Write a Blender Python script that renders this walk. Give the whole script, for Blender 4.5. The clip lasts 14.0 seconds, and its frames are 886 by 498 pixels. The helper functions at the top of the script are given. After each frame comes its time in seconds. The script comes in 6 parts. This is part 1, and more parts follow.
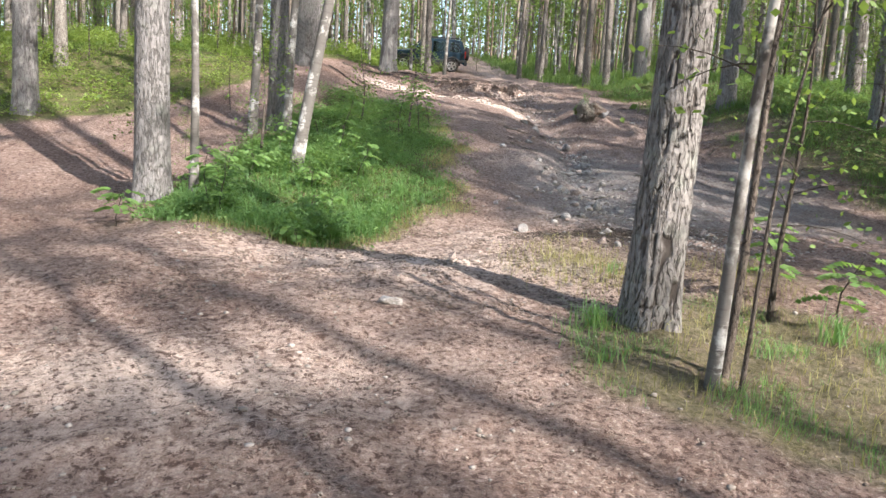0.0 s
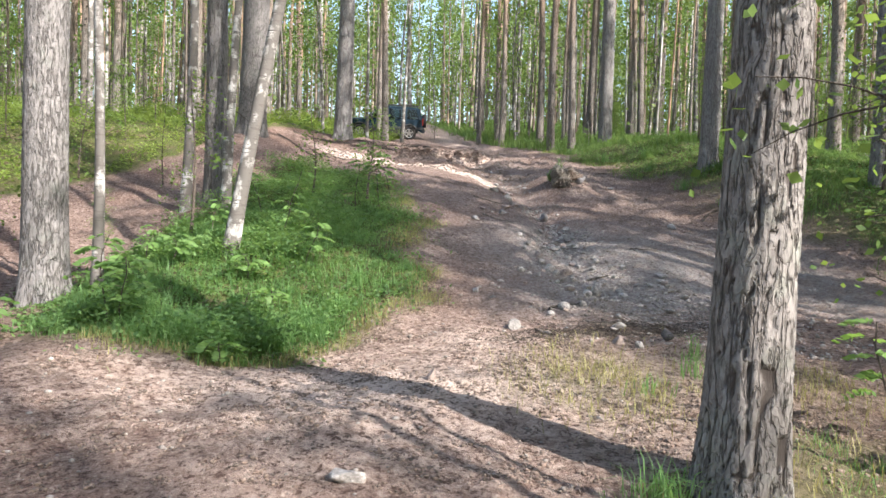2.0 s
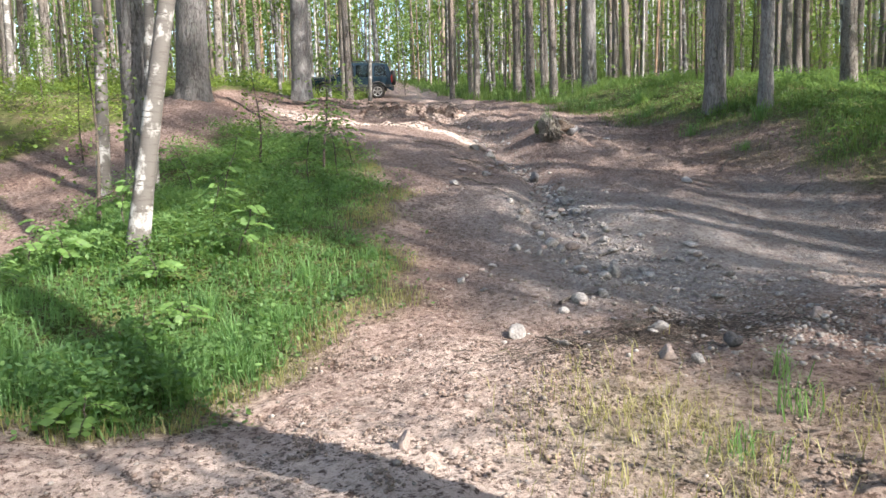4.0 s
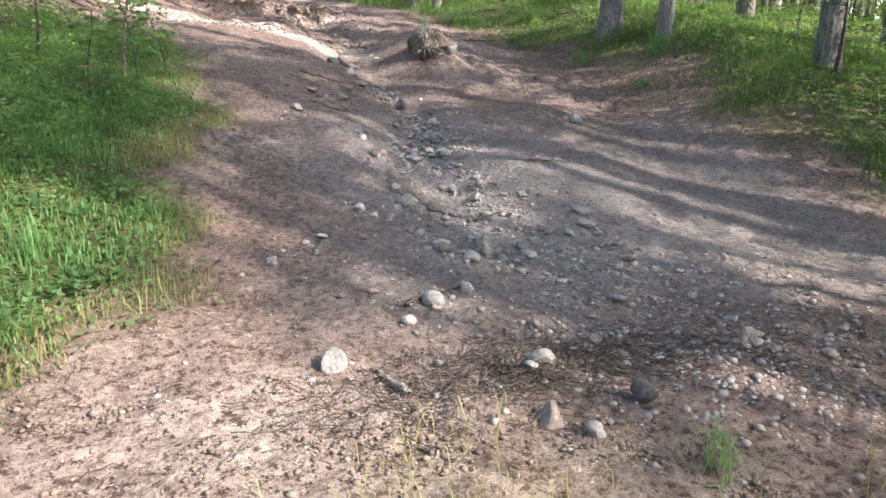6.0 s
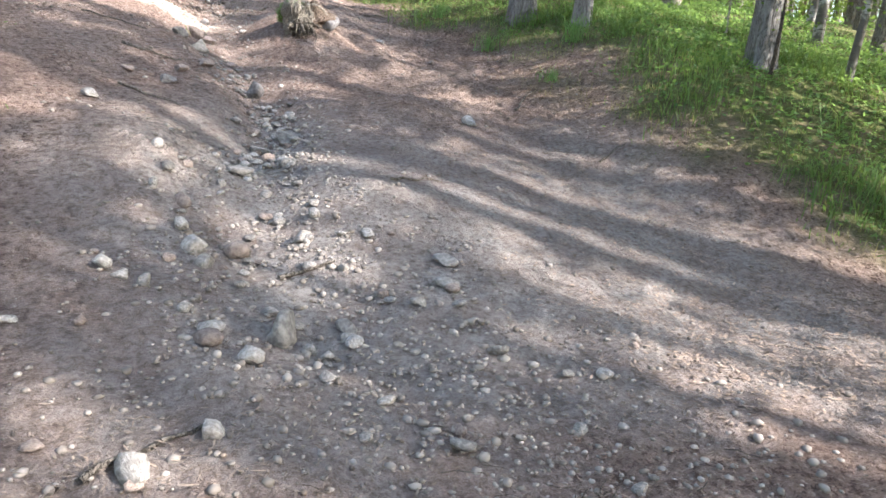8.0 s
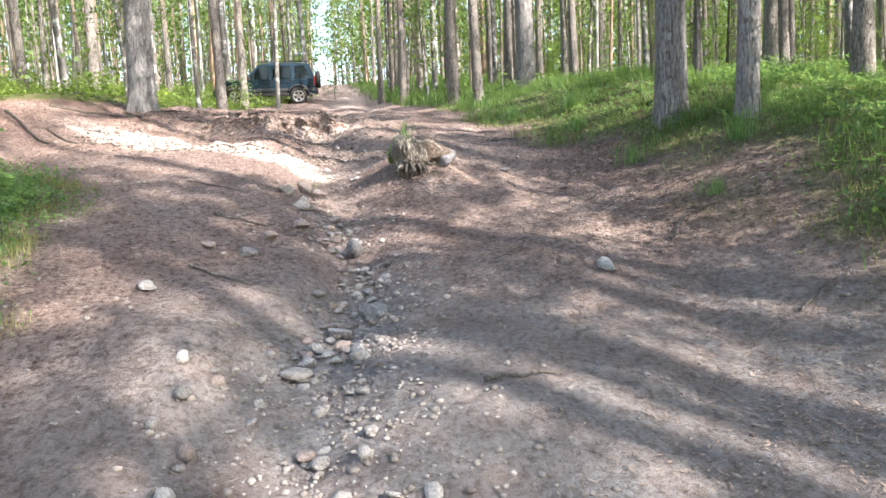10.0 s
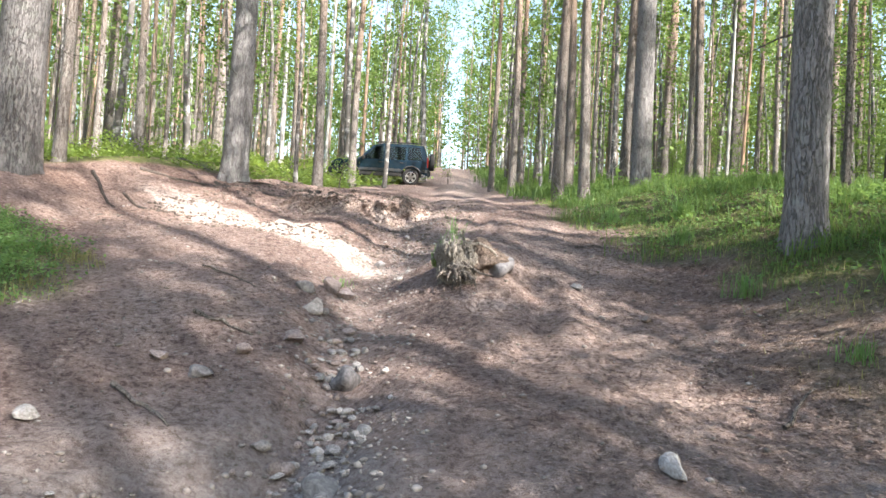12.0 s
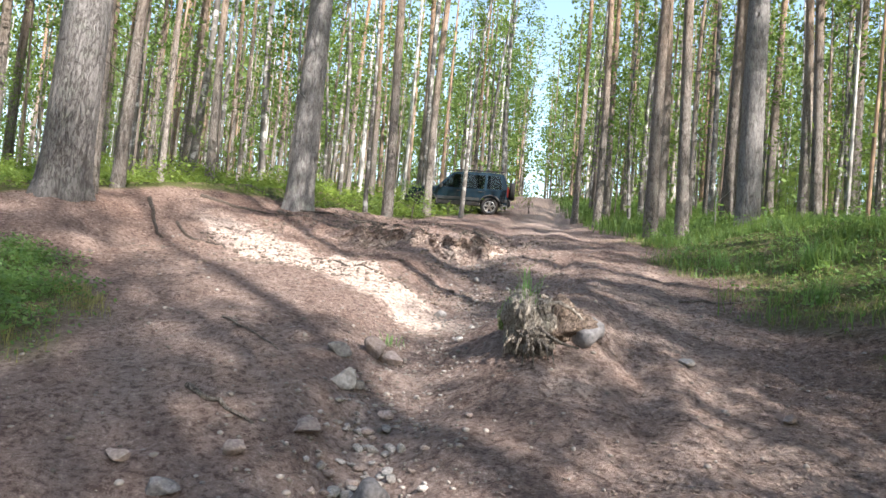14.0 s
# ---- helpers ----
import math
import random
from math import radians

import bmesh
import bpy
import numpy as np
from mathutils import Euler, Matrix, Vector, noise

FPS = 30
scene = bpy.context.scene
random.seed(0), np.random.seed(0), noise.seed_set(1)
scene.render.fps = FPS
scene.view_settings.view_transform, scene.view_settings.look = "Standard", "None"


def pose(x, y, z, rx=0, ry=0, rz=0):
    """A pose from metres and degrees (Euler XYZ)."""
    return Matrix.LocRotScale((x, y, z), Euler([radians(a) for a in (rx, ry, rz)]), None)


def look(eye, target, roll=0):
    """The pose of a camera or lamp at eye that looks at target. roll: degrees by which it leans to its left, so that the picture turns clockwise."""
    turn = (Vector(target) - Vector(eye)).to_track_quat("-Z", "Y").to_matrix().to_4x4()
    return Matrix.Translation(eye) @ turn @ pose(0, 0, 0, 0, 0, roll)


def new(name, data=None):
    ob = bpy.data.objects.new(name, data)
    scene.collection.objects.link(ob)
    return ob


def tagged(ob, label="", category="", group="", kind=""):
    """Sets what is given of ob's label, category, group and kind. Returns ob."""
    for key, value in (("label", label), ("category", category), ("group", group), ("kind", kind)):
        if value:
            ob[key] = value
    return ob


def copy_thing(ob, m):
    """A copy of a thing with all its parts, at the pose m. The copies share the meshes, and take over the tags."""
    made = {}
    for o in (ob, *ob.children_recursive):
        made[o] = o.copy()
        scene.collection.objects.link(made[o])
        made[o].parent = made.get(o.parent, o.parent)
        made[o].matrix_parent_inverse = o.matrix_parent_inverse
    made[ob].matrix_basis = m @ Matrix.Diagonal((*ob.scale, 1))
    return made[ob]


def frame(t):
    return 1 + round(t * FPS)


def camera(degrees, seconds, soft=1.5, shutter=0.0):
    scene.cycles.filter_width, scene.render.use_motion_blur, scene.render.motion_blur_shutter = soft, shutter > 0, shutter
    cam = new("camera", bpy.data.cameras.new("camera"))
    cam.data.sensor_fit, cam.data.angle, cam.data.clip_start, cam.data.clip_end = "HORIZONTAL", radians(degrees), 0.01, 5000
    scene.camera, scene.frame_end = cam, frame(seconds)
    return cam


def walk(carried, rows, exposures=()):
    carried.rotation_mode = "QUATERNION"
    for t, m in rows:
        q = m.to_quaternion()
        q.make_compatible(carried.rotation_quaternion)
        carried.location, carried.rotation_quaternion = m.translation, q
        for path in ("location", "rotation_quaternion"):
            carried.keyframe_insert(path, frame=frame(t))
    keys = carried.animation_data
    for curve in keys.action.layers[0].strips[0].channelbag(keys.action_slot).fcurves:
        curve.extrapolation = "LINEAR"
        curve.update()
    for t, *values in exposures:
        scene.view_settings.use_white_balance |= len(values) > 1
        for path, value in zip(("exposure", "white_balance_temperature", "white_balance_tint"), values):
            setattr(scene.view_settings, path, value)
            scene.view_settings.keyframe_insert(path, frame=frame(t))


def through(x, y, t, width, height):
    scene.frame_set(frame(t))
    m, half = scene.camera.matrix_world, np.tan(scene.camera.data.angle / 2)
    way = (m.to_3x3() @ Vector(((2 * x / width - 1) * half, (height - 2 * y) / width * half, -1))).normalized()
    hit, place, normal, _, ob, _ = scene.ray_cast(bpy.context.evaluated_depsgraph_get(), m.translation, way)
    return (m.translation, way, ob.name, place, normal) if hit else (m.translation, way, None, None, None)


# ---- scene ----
cam = camera(66.2, 14.0)
METRES, EYE = 11.3, 1.49
ROWS = [
    (0.0, 0.0, 0.0, 0.0, 0.43, -7.38, -3.3),
    (0.5, -0.003, 0.0325, 0.0032, -0.56, -6.78, -1.21),
    (1.0, -0.0008, 0.0707, 0.012, 2.21, -4.7, 1.39),
    (1.5, -0.0062, 0.1071, 0.014, 0.72, -3.47, -2.38),
    (2.0, -0.0096, 0.1426, 0.0131, -3.08, -1.72, -1.68),
    (4.5, 0.0028, 0.3276, 0.024, -6.18, -7.23, -0.56),
    (5.0, 0.0104, 0.364, 0.031, -8.76, -9.78, -0.5),
    (5.5, 0.0358, 0.3989, 0.0379, -8.93, -12.77, 1.75),
    (6.0, 0.0548, 0.4318, 0.039, -14.46, -12.32, -2.01),
    (6.5, 0.0761, 0.4651, 0.0472, -22.32, -15.29, -2.42),
    (7.0, 0.1017, 0.492, 0.0557, -16.04, -14.66, -0.18),
    (7.5, 0.1297, 0.5141, 0.053, -16.91, -10.99, -1.73),
    (10.0, 0.2121, 0.6602, 0.0762, -6.36, -5.09, 2.71),
    (10.5, 0.2278, 0.6922, 0.0773, -0.98, -1.28, 0.43),
    (11.0, 0.2373, 0.732, 0.0804, -2.23, -4.2, -2.14),
    (11.5, 0.2621, 0.7599, 0.0914, 1.59, -2.37, -1.84),
    (12.0, 0.2777, 0.781, 0.098, 3.73, 2.0, -3.03),
    (12.5, 0.2757, 0.8177, 0.1053, 4.09, -1.62, -5.88),
    (13.0, 0.2762, 0.8406, 0.1079, 5.95, 0.82, -4.5),
    (13.5, 0.281, 0.8677, 0.1223, 8.29, 0.65, -2.43),
    (14.0, 0.2758, 0.89, 0.121, 10.46, 3.82, -4.9),
]
EXPOSURE = [(0.0, 1.43), (1.0, 1.3), (2.0, 1.46), (5.0, 1.52), (6.0, 1.66), (6.5, 1.9), (7.0, 2.1), (10.0, 2.06), (11.0, 1.9), (12.5, 1.86), (13.0, 1.82), (14.0, 1.46)]
BETWEEN = [
    (2.2, look((-0.082, 1.816, 1.615), (-0.022, 3.813, 1.529), -0.9)),
    (4.3, look((0.048, 3.544, 1.763), (0.237, 5.523, 1.546), -0.9)),
    (7.7, look((1.537, 5.980, 2.087), (2.238, 7.791, 1.610), 4.6)),
    (9.8, look((2.286, 7.285, 2.345), (2.669, 9.231, 2.091), 0.2)),
]
STEPS = [(t, pose(METRES * x, METRES * y, EYE + METRES * z, 90 + pitch, roll, yaw)) for t, x, y, z, yaw, pitch, roll in ROWS]
walk(cam, sorted(STEPS + BETWEEN, key=lambda row: row[0]), EXPOSURE)

# ---------------------------------------------------------------- daylight
SUN_UP, SUN_ROUND = radians(36), radians(132)
world = bpy.data.worlds.new("world")
scene.world = world
world.use_nodes = True
wn = world.node_tree.nodes
sky = wn.new("ShaderNodeTexSky")
sky.sky_type, sky.sun_disc = "NISHITA", False
sky.sun_elevation, sky.sun_rotation = SUN_UP, SUN_ROUND
sky.air_density, sky.dust_density = 1.2, 1.5
world.node_tree.links.new(sky.outputs[0], wn["Background"].inputs[0])
wn["Background"].inputs[1].default_value = 0.15
sun = new("sun", bpy.data.lights.new("sun", "SUN"))
sun.data.energy, sun.data.angle, sun.data.color = 5.0, radians(0.7), (1.0, 0.95, 0.90)
to_sun = Vector((math.cos(SUN_UP) * math.sin(SUN_ROUND), math.cos(SUN_UP) * math.cos(SUN_ROUND), math.sin(SUN_UP)))
sun.matrix_basis = look(to_sun * 60, (0, 0, 0))


# ---------------------------------------------------------------- materials
def material(name, rough=0.9, spec=0.2):
    """An empty node material: its tree, its shader and a maker of nodes."""
    m = bpy.data.materials.new(name)
    m.use_nodes = True
    nt = m.node_tree
    b = nt.nodes["Principled BSDF"]
    b.inputs["Roughness"].default_value = rough
    b.inputs["Specular IOR Level"].default_value = spec

    def add(kind, **at):
        n = nt.nodes.new("ShaderNode" + kind)
        for k, v in at.items():
            n.inputs[k.replace("_", " ")].default_value = v
        return n
    return m, nt.links.new, b, add


def mix(add, link, fac, a, b, blend="MIX"):
    n = add("Mix")
    n.data_type, n.blend_type = "RGBA", blend
    for socket, value in ((n.inputs["Factor"], fac), (n.inputs[6], a), (n.inputs[7], b)):
        if isinstance(value, (int, float)):
            socket.default_value = value
        elif isinstance(value, tuple):
            socket.default_value = (*value, 1)
        else:
            link(value, socket)
    return n.outputs[2]


def ramp(add, link, value, stops):
    n = add("ValToRGB")
    e = n.color_ramp.elements
    while len(e) < len(stops):
        e.new(0.5)
    for el, (at, v) in zip(e, stops):
        el.position = at
        el.color = (v, v, v, 1) if isinstance(v, (int, float)) else (*v, 1)
    link(value, n.inputs[0])
    return n.outputs[0]


def noise_of(add, link, scale, detail=5.0, coords=None, stretch=None, rough=0.6):
    n = add("TexNoise", Scale=scale, Detail=detail, Roughness=rough)
    if coords is not None:
        if stretch:
            mp = add("Mapping", Scale=stretch)
            link(coords, mp.inputs[0])
            coords = mp.outputs[0]
        link(coords, n.inputs["Vector"])
    return n.outputs["Fac"]


def bumped(add, link, b, pairs):
    """Relief: (height, strength, distance) laid over one another."""
    last = None
    for h, strength, distance in pairs:
        n = add("Bump", Strength=strength, Distance=distance)
        link(h, n.inputs["Height"])
        if last is not None:
            link(last, n.inputs["Normal"])
        last = n.outputs[0]
    link(last, b.inputs["Normal"])


def ground_material():
    m, link, b, add = material("forest_soil", 0.95, 0.12)
    co = add("TexCoord").outputs["Object"]

    def mask(name):
        n = add("Attribute")
        n.attribute_name = name
        return n.outputs["Fac"]
    big = noise_of(add, link, 0.55, 4, co)
    mid = noise_of(add, link, 3.1, 6, co)
    fine = noise_of(add, link, 26, 6, co, rough=0.7)
    grit = noise_of(add, link, 120, 3, co, rough=0.7)
    blot = noise_of(add, link, 9, 6, co, rough=0.75)
    needles = noise_of(add, link, 30, 5, co, (1.0, 4.0, 1.0), 0.75)
    soil = mix(add, link, ramp(add, link, mid, [(0.3, 0.0), (0.7, 1.0)]), (0.205, 0.144, 0.119), (0.370, 0.272, 0.228))
    litter = mix(add, link, ramp(add, link, needles, [(0.38, 0.0), (0.62, 1.0)]), (0.102, 0.062, 0.050), (0.310, 0.206, 0.166))
    # sand tone paled far enough to carry direct sun in the colour
    sunlit_sandy = mix(add, link, ramp(add, link, fine, [(0.3, 0.0), (0.7, 1.0)]), (0.52, 0.395, 0.330), (0.72, 0.585, 0.500))
    # grey silt, cooled to include the bluish cast of shade on the slope
    grey = mix(add, link, ramp(add, link, fine, [(0.35, 0.0), (0.7, 1.0)]), (0.222, 0.205, 0.195), (0.415, 0.387, 0.372))
    base = mix(add, link, ramp(add, link, big, [(0.35, 0.0), (0.65, 1.0)]), soil, litter)
    shaded_wash = add("Math")
    shaded_wash.operation = "MULTIPLY"
    link(mask("shaded_wash"), shaded_wash.inputs[0])
    link(ramp(add, link, mid, [(0.25, 0.35), (0.6, 1.0)]), shaded_wash.inputs[1])
    base = mix(add, link, shaded_wash.outputs[0], base, grey)
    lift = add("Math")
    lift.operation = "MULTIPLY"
    link(mask("sunlit_sand"), lift.inputs[0])
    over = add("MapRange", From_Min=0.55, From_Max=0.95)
    link(mask("sunlit_sand"), over.inputs[0])
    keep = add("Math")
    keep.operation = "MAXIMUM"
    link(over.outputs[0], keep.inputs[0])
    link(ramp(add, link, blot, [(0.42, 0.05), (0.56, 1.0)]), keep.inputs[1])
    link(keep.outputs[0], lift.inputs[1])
    base = mix(add, link, lift.outputs[0], base, sunlit_sandy)
    specks = ramp(add, link, grit, [(0.60, 0.0), (0.72, 1.0)])
    base = mix(add, link, specks, base, mix(add, link, 0.55, base, (0.42, 0.36, 0.31)))
    heaps = noise_of(add, link, 17, 6, co, rough=0.8)
    base = mix(add, link, ramp(add, link, heaps, [(0.38, 0.40), (0.50, 0.0)]), base, mix(add, link, needles, (0.060, 0.038, 0.030), (0.16, 0.105, 0.08)))
    bits = noise_of(add, link, 21, 6, co, (1.0, 1.0, 1.0), 0.8)
    strewn = add("Math")
    strewn.operation = "MULTIPLY"
    dry = add("Math")
    dry.operation = "SUBTRACT"
    dry.inputs[0].default_value = 1.0
    link(mask("shaded_wash"), dry.inputs[1])
    link(dry.outputs[0], strewn.inputs[0])
    link(ramp(add, link, bits, [(0.435, 0.92), (0.465, 0.0)]), strewn.inputs[1])
    base = mix(add, link, strewn.outputs[0], base, mix(add, link, grit, (0.050, 0.030, 0.024), (0.125, 0.078, 0.062)))
    pale_bits = add("Math")
    pale_bits.operation = "MULTIPLY"
    link(dry.outputs[0], pale_bits.inputs[0])
    link(ramp(add, link, bits, [(0.56, 0.0), (0.62, 0.7)]), pale_bits.inputs[1])
    base = mix(add, link, pale_bits.outputs[0], base, (0.50, 0.40, 0.335))
    crumbs = ramp(add, link, fine, [(0.34, 1.0), (0.47, 0.0)])
    base = mix(add, link, crumbs, base, mix(add, link, 0.35, base, (0.06, 0.042, 0.034)))
    moss = mix(add, link, ramp(add, link, fine, [(0.3, 0.0), (0.7, 1.0)]), (0.060, 0.074, 0.026), (0.150, 0.160, 0.055))
    moss = mix(add, link, ramp(add, link, mid, [(0.48, 0.0), (0.75, 0.8)]), moss, litter)
    base = mix(add, link, mask("green"), base, moss)
    link(base, b.inputs["Base Color"])
    bumped(add, link, b, [(mid, 0.6, 0.08), (blot, 0.7, 0.05), (fine, 1.0, 0.035), (grit, 0.8, 0.008), (needles, 0.6, 0.012)])
    return m


def bark_material(name, low_a, low_b, crack, high=None, lichen=0.25, scale=1.0, plated=False):
    """Plated pine bark: pale ridges, dark cracks, lichen, and a warmer upper stem."""
    m, link, b, add = material(name, 0.92, 0.15)
    co = add("TexCoord").outputs["Object"]
    info = add("ObjectInfo")
    def fissures(stretch, width, floor):
        n = noise_of(add, link, 1.0, 3.0, co, stretch, 0.55)
        off = add("Math")
        off.operation = "SUBTRACT"
        link(n, off.inputs[0])
        off.inputs[1].default_value = 0.5
        size = add("Math")
        size.operation = "ABSOLUTE"
        link(off.outputs[0], size.inputs[0])
        return ramp(add, link, size.outputs[0], [(0.0, floor), (width, 1.0)])
    long_cracks = fissures((19 * scale, 19 * scale, 3.6 * scale), 0.045 if plated else 0.036, 0.30 if plated else 0.08)
    short_cracks = fissures((24 * scale, 24 * scale, 11 * scale), 0.035, 0.75 if plated else 0.45)
    both = add("Math")
    both.operation = "MULTIPLY"
    link(long_cracks, both.inputs[0])
    link(short_cracks, both.inputs[1])
    edge = both.outputs[0]
    if plated:
        relief = add("Attribute")
        relief.attribute_name = "tone"
        deep = add("Math")
        deep.operation = "MULTIPLY"
        link(ramp(add, link, relief.outputs["Fac"], [(0.12, 0.1), (0.55, 1.0)]), deep.inputs[0])
        link(edge, deep.inputs[1])
        edge = deep.outputs[0]
    fine = noise_of(add, link, 42, 6, co, (1, 1, 0.35), 0.7)
    mid = noise_of(add, link, 5, 4, co)
    plate = mix(add, link, ramp(add, link, fine, [(0.3, 0.0), (0.7, 1.0)]), low_a, low_b)
    plate = mix(add, link, ramp(add, link, mid, [(0.52, 0.0), (0.72, lichen)]), plate, (0.30, 0.32, 0.27))
    col = mix(add, link, edge, crack, plate)
    if high:
        sep = add("SeparateXYZ")
        link(co, sep.inputs[0])
        up = add("MapRange", From_Min=2.5, From_Max=9.0)
        link(sep.outputs[2], up.inputs[0])
        scaly = ramp(add, link, noise_of(add, link, 9, 4, co, (1, 1, 0.4), 0.7), [(0.35, 0.0), (0.65, 1.0)])
        col = mix(add, link, up.outputs[0], col, mix(add, link, scaly, high, (0.46, 0.315, 0.215)))
    hue = add("HueSaturation")
    vary = add("MapRange", To_Min=0.75, To_Max=1.2)
    link(info.outputs["Random"], vary.inputs[0])
    link(vary.outputs[0], hue.inputs["Value"])
    link(col, hue.inputs["Color"])
    link(hue.outputs[0], b.inputs["Base Color"])
    bumped(add, link, b, [(edge, 0.9, 0.025), (fine, 0.7, 0.010)])
    return m


def birch_material(name="birch_bark", upper=None):
    """White bark with black bands and blotches; a young stem turns brown above."""
    m, link, b, add = material(name, 0.75, 0.25)
    co = add("TexCoord").outputs["Object"]
    shift = add("VectorMath")
    shift.operation = "ADD"
    far_off = add("Math")
    far_off.operation = "MULTIPLY"
    link(add("ObjectInfo").outputs["Random"], far_off.inputs[0])
    far_off.inputs[1].default_value = 40.0
    link(co, shift.inputs[0])
    link(far_off.outputs[0], shift.inputs[1])
    co = shift.outputs[0]
    bands = noise_of(add, link, 4.0, 5, co, (1.5, 1.5, 9.0), 0.7)
    blotch = noise_of(add, link, 6.5, 5, co, (1, 1, 0.7), 0.6)
    fine = noise_of(add, link, 60, 4, co, (1, 1, 3))
    white = mix(add, link, fine, (0.30, 0.288, 0.265), (0.54, 0.52, 0.495))
    col = mix(add, link, ramp(add, link, bands, [(0.55, 0.0), (0.61, 0.9)]), white, (0.05, 0.04, 0.035))
    col = mix(add, link, ramp(add, link, blotch, [(0.39, 0.0), (0.50, 0.92)]), col, (0.10, 0.088, 0.078))
    if upper:
        sep = add("SeparateXYZ")
        link(add("TexCoord").outputs["Object"], sep.inputs[0])
        up = add("MapRange", From_Min=0.35, From_Max=1.3)
        link(sep.outputs[2], up.inputs[0])
        col = mix(add, link, up.outputs[0], col, mix(add, link, ramp(add, link, blotch, [(0.42, 0.0), (0.56, 1.0)]), (0.34, 0.315, 0.285), upper))
    link(col, b.inputs["Base Color"])
    bumped(add, link, b, [(bands, 0.5, 0.01), (blotch, 0.5, 0.015)])
    return m


def leaf_material(name, dark, light, through=0.45, rough=0.55):
    """Thin leaves that let part of the light through; the tone differs from leaf to leaf."""
    m, link, b, add = material(name, rough, 0.3)
    tone = add("Attribute")
    tone.attribute_name = "tone"
    col = mix(add, link, tone.outputs["Fac"], dark, light)
    link(col, b.inputs["Base Color"])
    t = add("BsdfTranslucent")
    warm = mix(add, link, 0.5, col, (light[0] * 1.5, light[1] * 1.35, light[2] * 0.7))
    link(warm, t.inputs["Color"])
    ms = add("MixShader")
    ms.inputs[0].default_value = through
    link(b.outputs[0], ms.inputs[1])
    link(t.outputs[0], ms.inputs[2])
    out = [n for n in m.node_tree.nodes if n.type == "OUTPUT_MATERIAL"][0]
    link(ms.outputs[0], out.inputs[0])
    return m


def stone_material(name, a, c, speck=(0.5, 0.47, 0.43)):
    m, link, b, add = material(name, 0.85, 0.25)
    co = add("TexCoord").outputs["Object"]
    info = add("ObjectInfo")
    mid = noise_of(add, link, 7, 5, co)
    fine = noise_of(add, link, 60, 5, co, rough=0.7)
    col = mix(add, link, ramp(add, link, mid, [(0.35, 0.0), (0.65, 1.0)]), a, c)
    col = mix(add, link, ramp(add, link, fine, [(0.58, 0.0), (0.7, 0.7)]), col, speck)
    hue = add("HueSaturation")
    vary = add("MapRange", To_Min=0.65, To_Max=1.25)
    link(info.outputs["Random"], vary.inputs[0])
    link(vary.outputs[0], hue.inputs["Value"])
    link(col, hue.inputs["Color"])
    link(hue.outputs[0], b.inputs["Base Color"])
    bumped(add, link, b, [(mid, 0.5, 0.03), (fine, 0.4, 0.006)])
    return m


def tone_material(name, a, c, rough=0.9):
    """For heaps of small loose pieces: each has its own tone."""
    m, link, b, add = material(name, rough, 0.15)
    tone = add("Attribute")
    tone.attribute_name = "tone"
    co = add("TexCoord").outputs["Object"]
    col = mix(add, link, tone.outputs["Fac"], a, c)
    col = mix(add, link, noise_of(add, link, 45, 4, co), col, mix(add, link, 0.5, col, (0.3, 0.26, 0.22)))
    link(col, b.inputs["Base Color"])
    return m


def plain_material(name, col, rough=0.5, metal=0.0, spec=0.5, dirt=0.15, dirt_colour=(0.2, 0.16, 0.12)):
    m, link, b, add = material(name, rough, spec)
    b.inputs["Metallic"].default_value = metal
    co = add("TexCoord").outputs["Object"]
    n = noise_of(add, link, 5, 6, co)
    link(mix(add, link, ramp(add, link, n, [(0.4, 0.0), (0.75, dirt)]), col, dirt_colour), b.inputs["Base Color"])
    return m


def far_bark_material():
    """Stems of the distant wood: grey-brown, orange or birch white, stem by stem."""
    m, link, b, add = material("distant_bark", 0.9, 0.15)
    tone = add("Attribute")
    tone.attribute_name = "tone"
    co = add("TexCoord").outputs["Object"]
    col = ramp(add, link, tone.outputs["Fac"], [(0.0, (0.120, 0.100, 0.088)), (0.35, (0.235, 0.195, 0.165)), (0.6, (0.400, 0.262, 0.175)), (0.78, (0.30, 0.265, 0.235)), (0.9, (0.56, 0.54, 0.51))])
    patch = noise_of(add, link, 3.0, 5, co, (1, 1, 0.5), 0.7)
    link(mix(add, link, ramp(add, link, patch, [(0.40, 0.75), (0.58, 0.0)]), col, (0.085, 0.070, 0.060)), b.inputs["Base Color"])
    return m


SOIL = ground_material()
FAR_BARK = far_bark_material()
PINE_OLD = bark_material("old_pine_bark", (0.165, 0.147, 0.136), (0.370, 0.340, 0.320), (0.066, 0.053, 0.046), None, 0.5, 1.0, True)
PINE = bark_material("pine_bark", (0.150, 0.128, 0.112), (0.350, 0.312, 0.280), (0.085, 0.067, 0.056), (0.290, 0.178, 0.112), 0.4, 1.3)
BIRCH = birch_material()
BIRCH_YOUNG = birch_material("young_birch_bark", (0.085, 0.070, 0.060))
PINE_PALE = bark_material("pale_pine_bark", (0.165, 0.152, 0.146), (0.325, 0.305, 0.294), (0.090, 0.079, 0.073), None, 0.4, 1.1, True)
FIBRE = bark_material("torn_root_fibre", (0.172, 0.147, 0.122), (0.38, 0.335, 0.285), (0.080, 0.064, 0.052), None, 0.1, 2.2)
TWIG = bark_material("twig_bark", (0.095, 0.074, 0.06), (0.19, 0.155, 0.13), (0.05, 0.038, 0.032), None, 0.2, 3.0)
DEADWOOD = bark_material("weathered_wood", (0.125, 0.102, 0.085), (0.30, 0.262, 0.225), (0.05, 0.04, 0.033), None, 0.1, 2.5)
